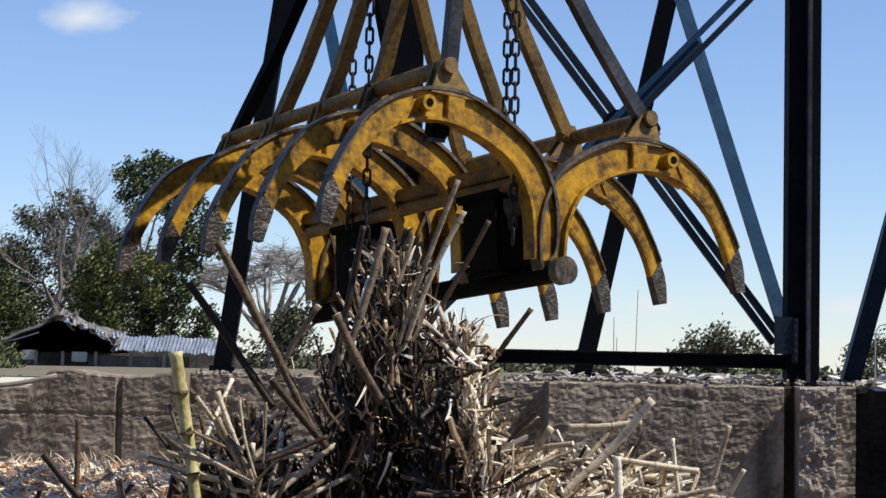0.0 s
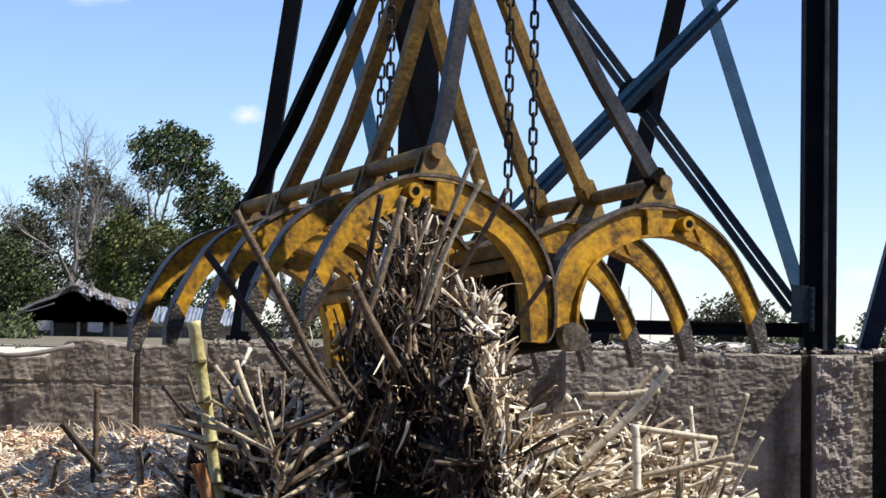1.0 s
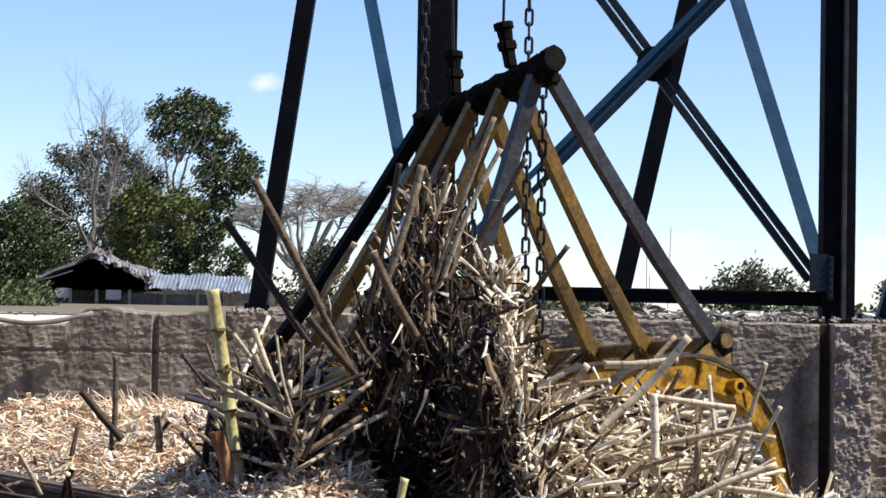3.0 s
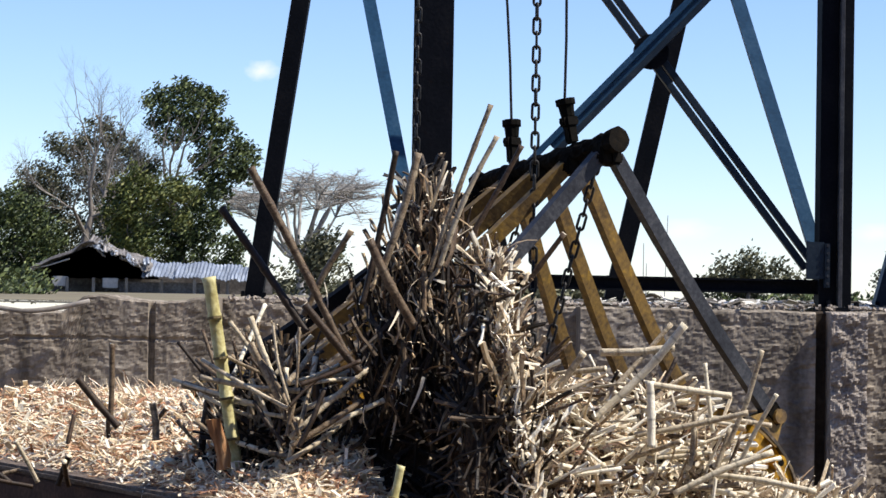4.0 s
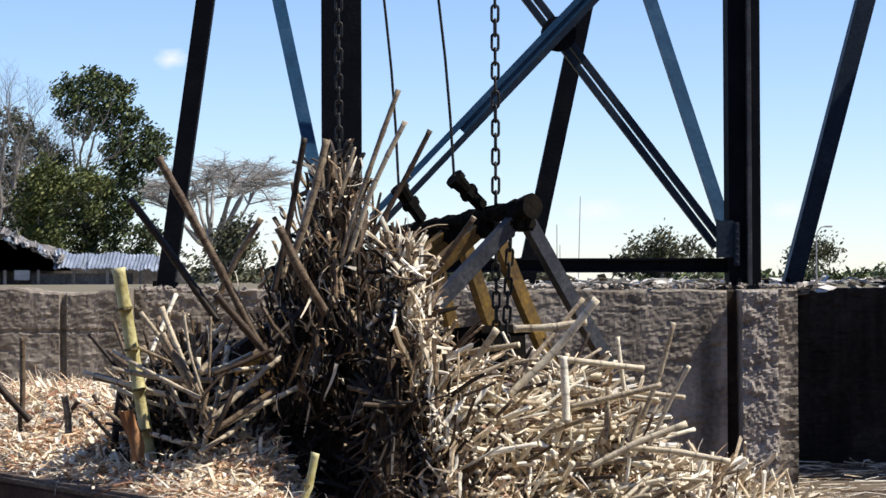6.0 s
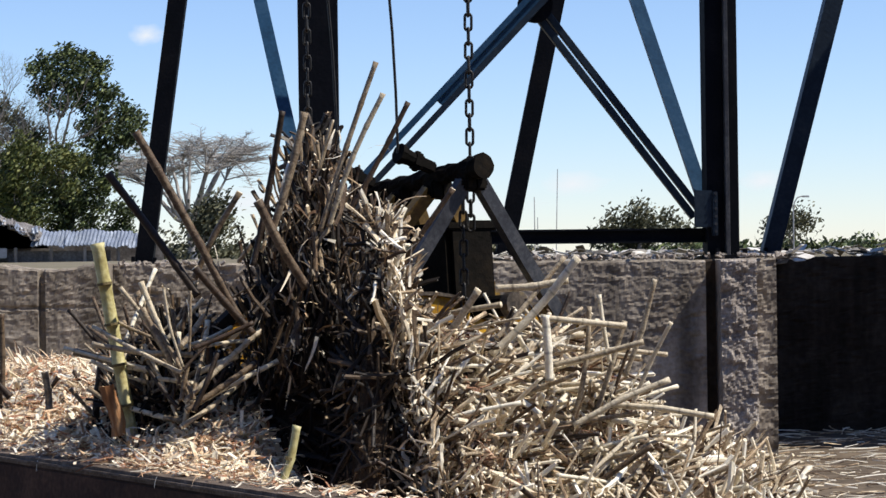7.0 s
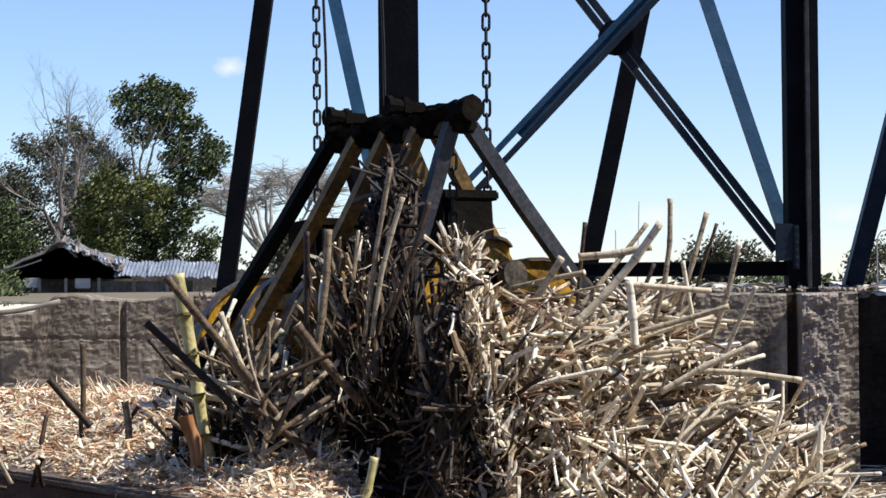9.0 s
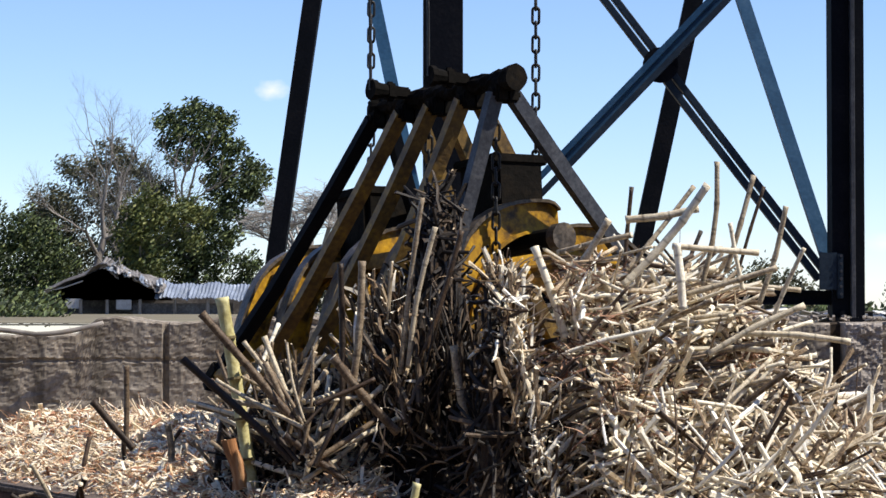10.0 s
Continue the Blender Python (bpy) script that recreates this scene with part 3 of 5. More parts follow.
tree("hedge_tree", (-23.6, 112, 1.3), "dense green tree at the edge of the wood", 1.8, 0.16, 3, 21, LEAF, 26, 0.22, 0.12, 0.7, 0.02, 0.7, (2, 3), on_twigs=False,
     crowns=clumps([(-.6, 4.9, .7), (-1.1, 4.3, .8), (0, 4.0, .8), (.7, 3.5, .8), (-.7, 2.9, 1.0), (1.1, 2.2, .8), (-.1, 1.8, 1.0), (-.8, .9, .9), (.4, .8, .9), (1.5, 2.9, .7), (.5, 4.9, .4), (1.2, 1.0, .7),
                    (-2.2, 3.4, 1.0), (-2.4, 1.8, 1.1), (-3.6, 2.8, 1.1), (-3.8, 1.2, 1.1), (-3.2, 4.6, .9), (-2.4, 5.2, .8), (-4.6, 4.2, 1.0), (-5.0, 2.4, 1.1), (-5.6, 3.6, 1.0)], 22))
def umbrella(at, label, reach, top, seed):
    """A flat-topped bare acacia: limbs fanning out to a thin layered canopy of twigs."""
    rnd = random.Random(seed)
    root = thing("umbrella_tree", label, "tree", at=at)
    segs = []

    def arc(a, b, r0, r1, sag, n=6):
        p = a
        for k in range(1, n + 1):
            t = k / n
            q = a.lerp(b, t) + Vector((rnd.gauss(0, .05), rnd.gauss(0, .05), sag * math.sin(math.pi * t)))
            segs.append((p, q, r0 + (r1 - r0) * (t - 1 / n), r0 + (r1 - r0) * t))
            p = q
        return p
    fork = Vector((-.3, 0, 2.2))
    arc(Vector((0, 0, -.2)), fork, .30, .22, 0)
    for i in range(16):
        az = 6.2832 * i / 16 + rnd.gauss(0, .2)
        rr = reach * rnd.uniform(.25, .75)
        mid = Vector((rr * math.cos(az), rr * math.sin(az), top - 2.0 - .12 * rr * rr - abs(rnd.gauss(0, .9))))
        arc(fork, mid, .16, .07, rnd.uniform(-.5, .1))
        for _ in range(6):
            a2, r2 = az + rnd.gauss(0, .6), min(reach, rr + rnd.uniform(.2, .55) * reach)
            tip = Vector((r2 * math.cos(a2), r2 * math.sin(a2), top - .11 * r2 * r2 - abs(rnd.gauss(0, .9))))
            arc(mid, tip, .06, .024, rnd.uniform(-.1, .25), 4)
            for _ in range(20):
                s = mid.lerp(tip, rnd.uniform(.3, 1.05))
                e = s + Vector((rnd.gauss(0, .6), rnd.gauss(0, .6), rnd.gauss(.12, .16)))
                segs.append((s, e, .018, .010))
                for _ in range(2):
                    e2 = s.lerp(e, rnd.random()) + Vector((rnd.gauss(0, .3), rnd.gauss(0, .3), rnd.gauss(.08, .1)))
                    segs.append((s.lerp(e, .5), e2, .009, .005))
    limbs(root, segs, PALEBARK)
    return root


umbrella((-9.7, 128, 1.3), "bare flat-topped umbrella acacia with fine grey twigs", 5.0, 9.2, 31)
tree("low_thicket", (-7.2, 100, 1.3), "dry green thicket behind the wall", 1.4, 0.1, 3, 41, LEAF_DRY, 8, 0.4, 0.13, 0.9, 0.0, 0.7, (2, 3), crowns=[(0, 1.2, 1.0, 30), (1.5, 0.7, .8, 20), (-1.6, .8, .9, 20)])
tree("dome_tree", (19.3, 140, 1.3), "low rounded dusty tree far beyond the gantry", 1.1, 0.2, 3, 51, LEAF_DRY, 12, 0.35, 0.16, 1.0, 0.0, 0.7, (2, 3),
     crowns=[(0, 2.6, .9, 50), (-1.7, 1.9, .9, 40), (1.7, 2.0, 1.0, 40), (2.9, 1.4, .8, 30), (-2.6, 1.3, .7, 30)])
tree("thin_tree", (25.8, 121, 1.3), "thin half-leafed tree beside a lamp post", 1.2, 0.1, 3, 61, LEAF_DRY, 5, 0.3, 0.12, 0.7, 0.03, 0.7, (2, 3), crowns=[(0, .7, .7, 30), (0.3, 1.8, .6, 12)])
rnd = random.Random(5)
pts = [Vector((x, 210 + rnd.uniform(-8, 8), 1.2 + abs(rnd.gauss(0, 1)) * (0.55 + 0.35 * fbm(x * .08, 2)))) for x in [26 + 0.085 * i for i in range(900)]]
v, fcs = leaves(pts, 9, 0.6, 0.35, rnd, 0.4)
tagged(raw("tree_line", v, fcs, [LEAF]), "green belt of far trees on the horizon", "trees", kind="stuff")
pts = [Vector((x, 190 + rnd.uniform(-8, 8), 1.2 + abs(rnd.gauss(0, 1)) * (1.4 + 1.2 * fbm(x * .07, 4)) * (1 if x < -26 else 0.35))) for x in [-62 + 0.06 * i for i in range(1300)]]
v, fcs = leaves(pts, 9, 0.7, 0.36, rnd, 0.5)
tagged(raw("far_wood", v, fcs, [LEAF_DRY]), "hazy olive wood behind the trees", "trees", kind="stuff")


def patch(bm, o, ex, ey, pitch, amp, wave, seed):
    """A corrugated sheet from corner o along ex (the eave) and ey (the slope)."""
    o, ex, ey = Vector(o), Vector(ex), Vector(ey)
    up = ex.cross(ey).normalized()
    n, k = max(8, int(ex.length / pitch * 4)), 6
    g = [[bm.verts.new(o + ex * (i / n) + ey * (j / k) + up * (amp * math.sin(i / n * ex.length / pitch * 6.2832) + wave * fbm(i / n * ex.length, j * .3, seed))) for i in range(n + 1)] for j in range(k + 1)]
    for j in range(k):
        for i in range(n):
            bm.faces.new((g[j][i], g[j][i + 1], g[j + 1][i + 1], g[j + 1][i]))


D = 96
hut = thing("tin_roofed_hut", "low dark hut with a sagging corrugated tin roof", "hut", at=(-14, D, TOP - 0.03))
for o_, ex, ey, mat, lab in (((-.5, -1.6, .74), (1.5, 0, -.05), (0, 1.8, .72), TIN, "bluish corrugated sheet"), ((1.0, -1.55, .77), (1.3, 0, -.02), (0, 1.8, .66), TIN, "bluish corrugated sheet"),
                             ((2.2, -1.6, .64), (1.7, 0, .02), (0, 1.8, .74), TIN, "bluish corrugated sheet"), ((3.85, -1.6, .62), (.9, 0, .03), (0, 1.8, .66), TIN, "bluish corrugated sheet"),
                             ((-2.8, 1.6, 2.2), (0, -3.1, .06), (-2.7, 0, -1.25), TIN_OLD, "dark old sheets"), ((-2.85, -1.6, 2.22), (0, 3.1, 0), (2.5, 0, -.85), TIN_OLD, "dark ragged sheets")):
    bm = bmesh.new()
    patch(bm, o_, ex, ey, 0.17, 0.03, 0.16 if mat is TIN else 0.36, o_[0])
    r = part("roof", bm, mat, hut, lab)
    sol = r.modifiers.new("thick", "SOLIDIFY")
    sol.thickness = 0.03
# dark sheet added across the open gable for the shade inside
bm = bmesh.new()
vs = [bm.verts.new(p) for p in ((-5.3, -1.2, .62), (.3, -1.2, .62), (-.4, -1.2, 1.3), (-2.8, -1.2, 2.15), (-5.3, -1.2, 1.0))]
fc = bm.faces.new(vs)
bmesh.ops.solidify(bm, geom=[fc], thickness=0.06)
part("gable", bm, SHEDWALL, hut, "dark sheet for the shade inside the open gable")
# loose ragged sheets along the broken slope, and dead branches on the ridge
for k in range(11):
    x = -2.9 + 2.5 * k / 10
    bm = bmesh.new()
    w_ = rnd.uniform(.3, .6)
    patch(bm, (x, -1.85 + rnd.uniform(-.1, .1), 2.16 - .36 * (x + 2.85) + rnd.uniform(-.08, .1)), (w_, .05, -.36 * w_ + rnd.gauss(0, .1)), (rnd.gauss(0, .15), .9, .22 + rnd.gauss(0, .08)), 0.17, 0.025, 0.3, k)
    part("loose_sheet", bm, TIN if k % 3 == 1 else TIN_OLD, hut, "ragged loose roofing sheet").modifiers.new("thick", "SOLIDIFY").thickness = .03
for k in range(7):
    p = Vector((-3.0 + .16 * k, -1.5, 2.05))
    q = p + Vector((rnd.gauss(.15, .3), 0, rnd.uniform(.25, .7)))
    bm = bmesh.new()
    strip(bm, [p, p.lerp(q, .5) + Vector((rnd.gauss(0, .06), 0, 0)), q], .03)
    part("branch", bm, PALEPOST if k % 2 else BARK, hut, "dead branch on the ridge")
bm = bmesh.new()
box(bm, -5.3, 5.2, 1.3, 1.4, 0, 1.0)
part("wall", bm, SHEDWALL, hut)
bm = bmesh.new()
box(bm, -1.6, 3.0, -0.9, -0.8, 0.0, 0.5)
part("wall", bm, SHEDWALL, hut, "half-high grey boards")
for x in (-5.1, -3.9, -2.7, -1.2, 0.4, 1.9, 3.4, 4.5):
    bm = bmesh.new()
    rod(bm, (x, -1.3, 0), (x, -1.3, .66), 0.08, 0.07, 8)
    part("post", bm, BARK, hut)
for x, z in ((-4.6, .55), (-2.3, .5)):
    bm = bmesh.new()
    box(bm, x, x + 0.7, -1.25, -1.2, z - .3, z + .15, 0.02)
    part("board", bm, PALEPOST, hut, "pale board under the roof")
bm = bmesh.new()
strip(bm, [Vector((-5.6, -1.3, 1.0)), Vector((-4.7, -1.35, 1.2)), Vector((-3.8, -1.4, 1.5))], .035)
part("loose_pole", bm, PALEPOST, hut, "grey pole leaning from the eave")
pts = [Vector((-y * rnd.uniform(.2, .27), y, TOP + abs(rnd.gauss(0, .16)))) for y in [36 + .03 * i for i in range(1450)]]
v, fcs = leaves(pts, 6, 0.12, 0.06, rnd, 0.5)
tagged(raw("weeds", v, fcs, [LEAF]), "low dry weeds behind the wall", "weeds", kind="stuff")
for x, y, h, r in ((9.77, 100, 4.15, 0.025), (8.75, 100, 2.8, 0.03), (9.25, 104, 1.9, 0.03), (-2.6, 110, 3.0, 0.04)):
    pole = thing("pole", "thin grey pole far beyond the wall", "pole", at=(x, y, TOP - 0.05))
    bm = bmesh.new()
    rod(bm, (0, 0, 0), (0.12 if h > 4 else 0, 0, h), r, r * .7, 6)
    part("shaft", bm, PALEPOST, pole)
lamp = thing("street_lamp", "pale street lamp with a curved arm", "street lamp", at=(19.6, 92, TOP - 0.05))
bm = bmesh.new()
strip(bm, [Vector((0, 0, 0)), Vector((0, 0, 1.8)), Vector((0.05, 0, 2.2)), Vector((0.2, 0, 2.42)), Vector((0.42, 0, 2.47))], 0.03)
part("post", bm, PALEPOST, lamp)
bm = bmesh.new()
box(bm, 0.4, 0.72, -0.07, 0.07, 2.42, 2.50, 0.02)
part("lamp_head", bm, PALEPOST, lamp)


# small fair-weather clouds, a far backdrop
CLOUD = bpy.data.materials.new("cloud_backdrop")
CLOUD.use_nodes = True
cn, cl = CLOUD.node_tree.nodes, CLOUD.node_tree.links
cn.remove(cn["Principled BSDF"])
glow, clear_, blend = cn.new("ShaderNodeEmission"), cn.new("ShaderNodeBsdfTransparent"), cn.new("ShaderNodeMixShader")
glow.inputs["Color"].default_value, glow.inputs["Strength"].default_value = (0.86, 0.90, 0.95, 1), 0.85
at_, ball, puff, puff2 = cn.new("ShaderNodeTexCoord"), cn.new("ShaderNodeTexGradient"), cn.new("ShaderNodeTexNoise"), cn.new("ShaderNodeMath")
ball.gradient_type = "SPHERICAL"
puff.inputs["Scale"].default_value, puff.inputs["Detail"].default_value = 2.2, 8
puff2.operation = "MULTIPLY_ADD"
puff2.inputs[1].default_value = 1.5
reach_ = cn.new("ShaderNodeMapRange")
reach_.inputs["From Min"].default_value, reach_.inputs["From Max"].default_value = 1.0, 2.1
cl.new(at_.outputs["Object"], ball.inputs["Vector"])
cl.new(at_.outputs["Object"], puff.inputs["Vector"])
cl.new(ball.outputs["Fac"], puff2.inputs[0])
cl.new(puff.outputs["Fac"], puff2.inputs[2])
cl.new(puff2.outputs[0], reach_.inputs["Value"])
cl.new(reach_.outputs["Result"], blend.inputs["Fac"])
cl.new(clear_.outputs[0], blend.inputs[1])
cl.new(glow.outputs[0], blend.inputs[2])
cl.new(blend.outputs[0], cn["Material Output"].inputs["Surface"])
for x, z, w, h in ((-236, 262, 34, 20), (262, 84, 62, 24), (488, 84, 50, 20), (-424, 420, 90, 36), (120, 60, 160, 26), (-120, 70, 140, 30)):
    ob = raw("cloud", [(-1, 0, -1), (1, 0, -1), (1, 0, 1), (-1, 0, 1)], [(0, 1, 2, 3)], [CLOUD])
    ob.location, ob.scale = (x, 2400 + w, z), (w, 1, h)
    tagged(ob, "small soft white cloud low in the sky", "cloud", kind="structure")


# cane pile
def cane_mesh(p0, p1, r, rnd, sides=6, segs=4, bend=0.03, knots=False):
    """Vertices and faces of one bent stalk with swollen joints; the last two faces are its cut ends."""
    p0, p1 = Vector(p0), Vector(p1)
    d = p1 - p0
    x = d.normalized().orthogonal().normalized()
    y = d.normalized().cross(x)
    bx, by = rnd.gauss(0, bend) * d.length, rnd.gauss(0, bend) * d.length
    rings = []
    if knots:
        for k in range(segs):
            t0, t1 = k / segs, (k + 1) / segs
            rings += [(t0 + 0.004, 1.12), (t0 + (t1 - t0) * 0.12, 0.97), (t0 + (t1 - t0) * 0.85, 0.95)]
        rings.append((1.0, 1.1))
    else:
        rings = [(k / segs, 1.0 if k % 2 else 1.08) for k in range(segs + 1)]
    v, fcs = [], []
    squash, tw = (1.0, 0.0) if knots else (rnd.uniform(.55, 1.0), rnd.uniform(0, 3.14))
    for t, s in rings:
        c = p0 + d * t + (x * bx + y * by) * math.sin(math.pi * t)
        if not knots:
            c = c + x * rnd.gauss(0, r * .35) + y * rnd.gauss(0, r * .35)
            s *= rnd.uniform(.72, 1.2)
        for k in range(sides):
            a_ = 6.2832 * k / sides + tw
            q = s if knots else s * rnd.uniform(.78, 1.22)
            v.append(c + (x * math.cos(a_) + y * (math.sin(a_) * squash)) * (r * q) + d * ((0 if knots or 0 < t < 1 else rnd.gauss(0, .6)) * r / max(d.length, .01)))
    for j in range(len(rings) - 1):
        fcs += [(j * sides + k, j * sides + (k + 1) % sides, (j + 1) * sides + (k + 1) % sides, (j + 1) * sides + k) for k in range(sides)]
    e = (len(rings) - 1) * sides
    fcs += [tuple(range(sides))[::-1], tuple(range(e, e + sides))]
    return v, fcs


def bundle(name, stalks, mats, label, seed, category="cane"):
    """Many stalks as one object: (start, end, radius)."""
    rnd = random.Random(seed)
    v, fcs, slot = [], [], []
    for p0, p1, r in stalks:
        a, f = cane_mesh(p0, p1, r, rnd, 5, 4, 0.035)
        b = len(v)
        v += a
        fcs += [tuple(i + b for i in q) for q in f]
        slot += [0] * (len(f) - 2) + [1, 1]
    return tagged(raw(name, v, fcs, mats, slot), label, category, kind="stuff")


def ribbons(name, strips, mat, label, seed, category="leaf trash"):
    """Torn curling leaf strips: (start, direction, length, width)."""
    rnd = random.Random(seed)
    v, fcs = [], []
    for p, d, n, w in strips:
        d = Vector(d).normalized()
        side = d.orthogonal().normalized()
        side = (side * math.cos(a := rnd.uniform(0, 6.28)) + d.cross(side) * math.sin(a)) * w
        b, q = len(v), Vector(p)
        droop = Vector((rnd.gauss(0, .25), rnd.gauss(0, .25), rnd.gauss(-.15, .25)))
        for k in range(5):
            s = side * (1 - 0.18 * k)
            v += [q - s, q + s + Vector((0, 0, w * .3))]
            q = q + d * (n / 4)
            d = (d + droop).normalized()
        fcs += [(b + 2 * k, b + 2 * k + 1, b + 2 * k + 3, b + 2 * k + 2) for k in range(4)]
    return tagged(raw(name, v, fcs, [mat]), label, category, kind="stuff")


def mound(x, y):
    """Height of the packed cane under the loose stalks."""
    def g(cx, cy, h, sx, sy):
        return h * math.exp(-((x - cx) / sx) ** 2 - ((y - cy) / sy) ** 2)
    a = g(-0.17, 9.80, 1.86, 0.24, 0.36) + g(-0.42, 9.9, 0.55, 0.3, 0.4)
    b = g(-0.85, 9.95, 1.2, 0.42, 0.55)
    c = g(0.85, 9.95, 1.02, 0.68, 0.95)
    d = g(0.40, 9.25, 1.14, 0.32, 0.5)
    e = g(1.7, 10.9, 0.5, 0.6, 0.9)
    f = g(-0.80, 9.5, 0.4, 0.25, 0.3)
    a += g(0.07, 9.1, 1.6, 0.115, 0.36)
    return max(0.0, (a ** 3 + b ** 3 + c ** 3 + d ** 3 + e ** 3 + f ** 3) ** (1 / 3) - 0.05)


xs, ys = [-2.6 + 0.06 * i for i in range(96)], [8.2 + 0.06 * i for i in range(84)]
v = [(x, y, mound(x, y) - 0.06 + 0.05 * fbm(x * 4, y * 4) + 0.05 * fbm(x * 11, y * 11, 2)) for y in ys for x in xs]
fcs = [(j * 96 + i, j * 96 + i + 1, (j + 1) * 96 + i + 1, (j + 1) * 96 + i) for j in range(83) for i in range(95)]
# right of this the paler sunlit copy, left of it the shaded one
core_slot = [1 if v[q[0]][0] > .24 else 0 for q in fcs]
tagged(raw("packed_cane", v, fcs, [CORE, SUNLIT_CORE], core_slot), "packed cane waste inside the pile, coloured as shaded on one side and sunlit on the other", "cane", kind="stuff")

rnd = random.Random(77)


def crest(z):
    """Where the sunlit flank meets the face coloured dark for shade, across at that height."""
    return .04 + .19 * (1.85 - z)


def loose(n, xr, yr, over, steep, length, radius, seed, lead=(0, 0), lift=0.0, keep=None):
    """Stalks that lie on or stick out of the mound."""
    r_, out = random.Random(seed), []
    while len(out) < n:
        x, y = r_.uniform(*xr), r_.uniform(*yr)
        h = mound(x, y)
        if h < 0.04 and r_.random() < 0.85:
            continue
        z = h + r_.uniform(*over) + lift
        az, el = r_.uniform(0, 6.2832), abs(r_.gauss(*steep))
        d = Vector((math.cos(az) * math.cos(el) + lead[0], math.sin(az) * math.cos(el) + lead[1], math.sin(el))).normalized()
        n_ = r_.uniform(*length)
        p0 = Vector((x, y, max(0.02, z))) - d * n_ * 0.5
        p0.z = max(0.015, p0.z)
        if keep and not keep(p0, p0 + d * n_):
            continue
        out.append((p0, p0 + d * n_, r_.uniform(*radius)))
    return out


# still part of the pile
# middle of the heap in the dark copy, its shade painted in
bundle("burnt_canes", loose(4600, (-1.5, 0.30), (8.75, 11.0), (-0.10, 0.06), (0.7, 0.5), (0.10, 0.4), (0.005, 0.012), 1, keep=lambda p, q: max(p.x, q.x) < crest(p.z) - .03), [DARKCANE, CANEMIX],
       "sugar-cane stalks heaped in the middle, shade put into their dark colour", 1)
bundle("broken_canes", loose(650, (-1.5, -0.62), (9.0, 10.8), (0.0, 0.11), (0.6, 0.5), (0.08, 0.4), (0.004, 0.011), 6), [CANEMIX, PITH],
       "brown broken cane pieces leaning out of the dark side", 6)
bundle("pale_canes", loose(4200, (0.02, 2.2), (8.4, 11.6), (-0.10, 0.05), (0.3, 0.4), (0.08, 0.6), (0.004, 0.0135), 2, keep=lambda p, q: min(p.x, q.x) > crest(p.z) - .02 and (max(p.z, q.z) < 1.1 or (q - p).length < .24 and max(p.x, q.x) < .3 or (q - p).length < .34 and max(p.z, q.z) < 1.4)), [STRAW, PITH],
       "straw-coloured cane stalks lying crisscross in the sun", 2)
st = []
for _ in range(16000):
    x, y = rnd.uniform(-1.5, 2.0), rnd.uniform(8.6, 11.4)
    if mound(x, y) > 0.1 and (x > crest(mound(x, y)) or (x < -.65 and rnd.random() < .4)):
        st.append(((x, y, mound(x, y) + rnd.uniform(-.05, .07)), (rnd.gauss(0, 1), rnd.gauss(0, 1), rnd.gauss(.3, .7)), rnd.uniform(.05, .24), rnd.uniform(.002, .0105)))
ribbons("leaf_trash", st, TRASH, "dry torn cane leaves caught in the pile", 3)
tufts = []
for _ in range(170):
    x, y = rnd.uniform(.2, 1.7), rnd.uniform(8.7, 10.4)
    if mound(x, y) > .12:
        c = Vector((x, y, mound(x, y) + .03))
        way = Vector((rnd.gauss(0, 1), rnd.gauss(-.3, .7), rnd.gauss(.1, .6)))
        tufts += [(c + Vector((rnd.gauss(0, .03), rnd.gauss(0, .03), rnd.gauss(0, .02))), way + Vector((rnd.gauss(0, .5), rnd.gauss(0, .5), rnd.gauss(0, .4))), rnd.uniform(.05, .17), rnd.uniform(.0015, .006)) for _ in range(16)]
TUFTS = ribbons("russet_trash", tufts, REDTRASH, "russet tufts of shredded leaf in the sunlit heap", 33)
# peak of steep stalks in the middle
sp, rb = [], []
for _ in range(620):
    z = 0.85 + 0.95 * rnd.random() ** 1.1
    half = 0.06 + 0.24 * max(0, (2.0 - z) / 1.2)
    b = Vector((-0.16 - 0.1 * (1.8 - z) + rnd.gauss(0, half * .62), 9.58 + rnd.gauss(0, .12) + .12 * (z - 1.4), z))
    d = Vector((rnd.gauss(0, .28) + .5 * (b.x + .17), rnd.gauss(0, .25), 1 if rnd.random() < .85 else -.3)).normalized()
    sp.append((b, b + d * rnd.uniform(.10, .34), rnd.uniform(.004, .0125)))
    if rnd.random() < .5:
        rb.append((b + d * rnd.uniform(0, .3) + Vector((0, -.03, 0)), (rnd.gauss(0, .7), rnd.gauss(-.3, .5), rnd.gauss(.2, 1)), rnd.uniform(.05, .22), rnd.uniform(.003, .009)))
SPIRE = bundle("standing_canes", [q for q in sp if q[0].z > 1.36], [CANEMIX, PITH], "steep bunch of brown cane stalks standing up from the pile", 4)
# lower stalks in the dark copy too, as shade under the peak
bundle("burnt_stubs", [q for q in sp if q[0].z <= 1.36], [DARKCANE, DARKCANE], "stalks under the peak, shade put into their black-brown colour", 16)
SPIRE_TRASH = ribbons("standing_trash", rb, TRASH, "dry leaves hanging on the standing stalks", 5)

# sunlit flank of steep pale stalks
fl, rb = [], []
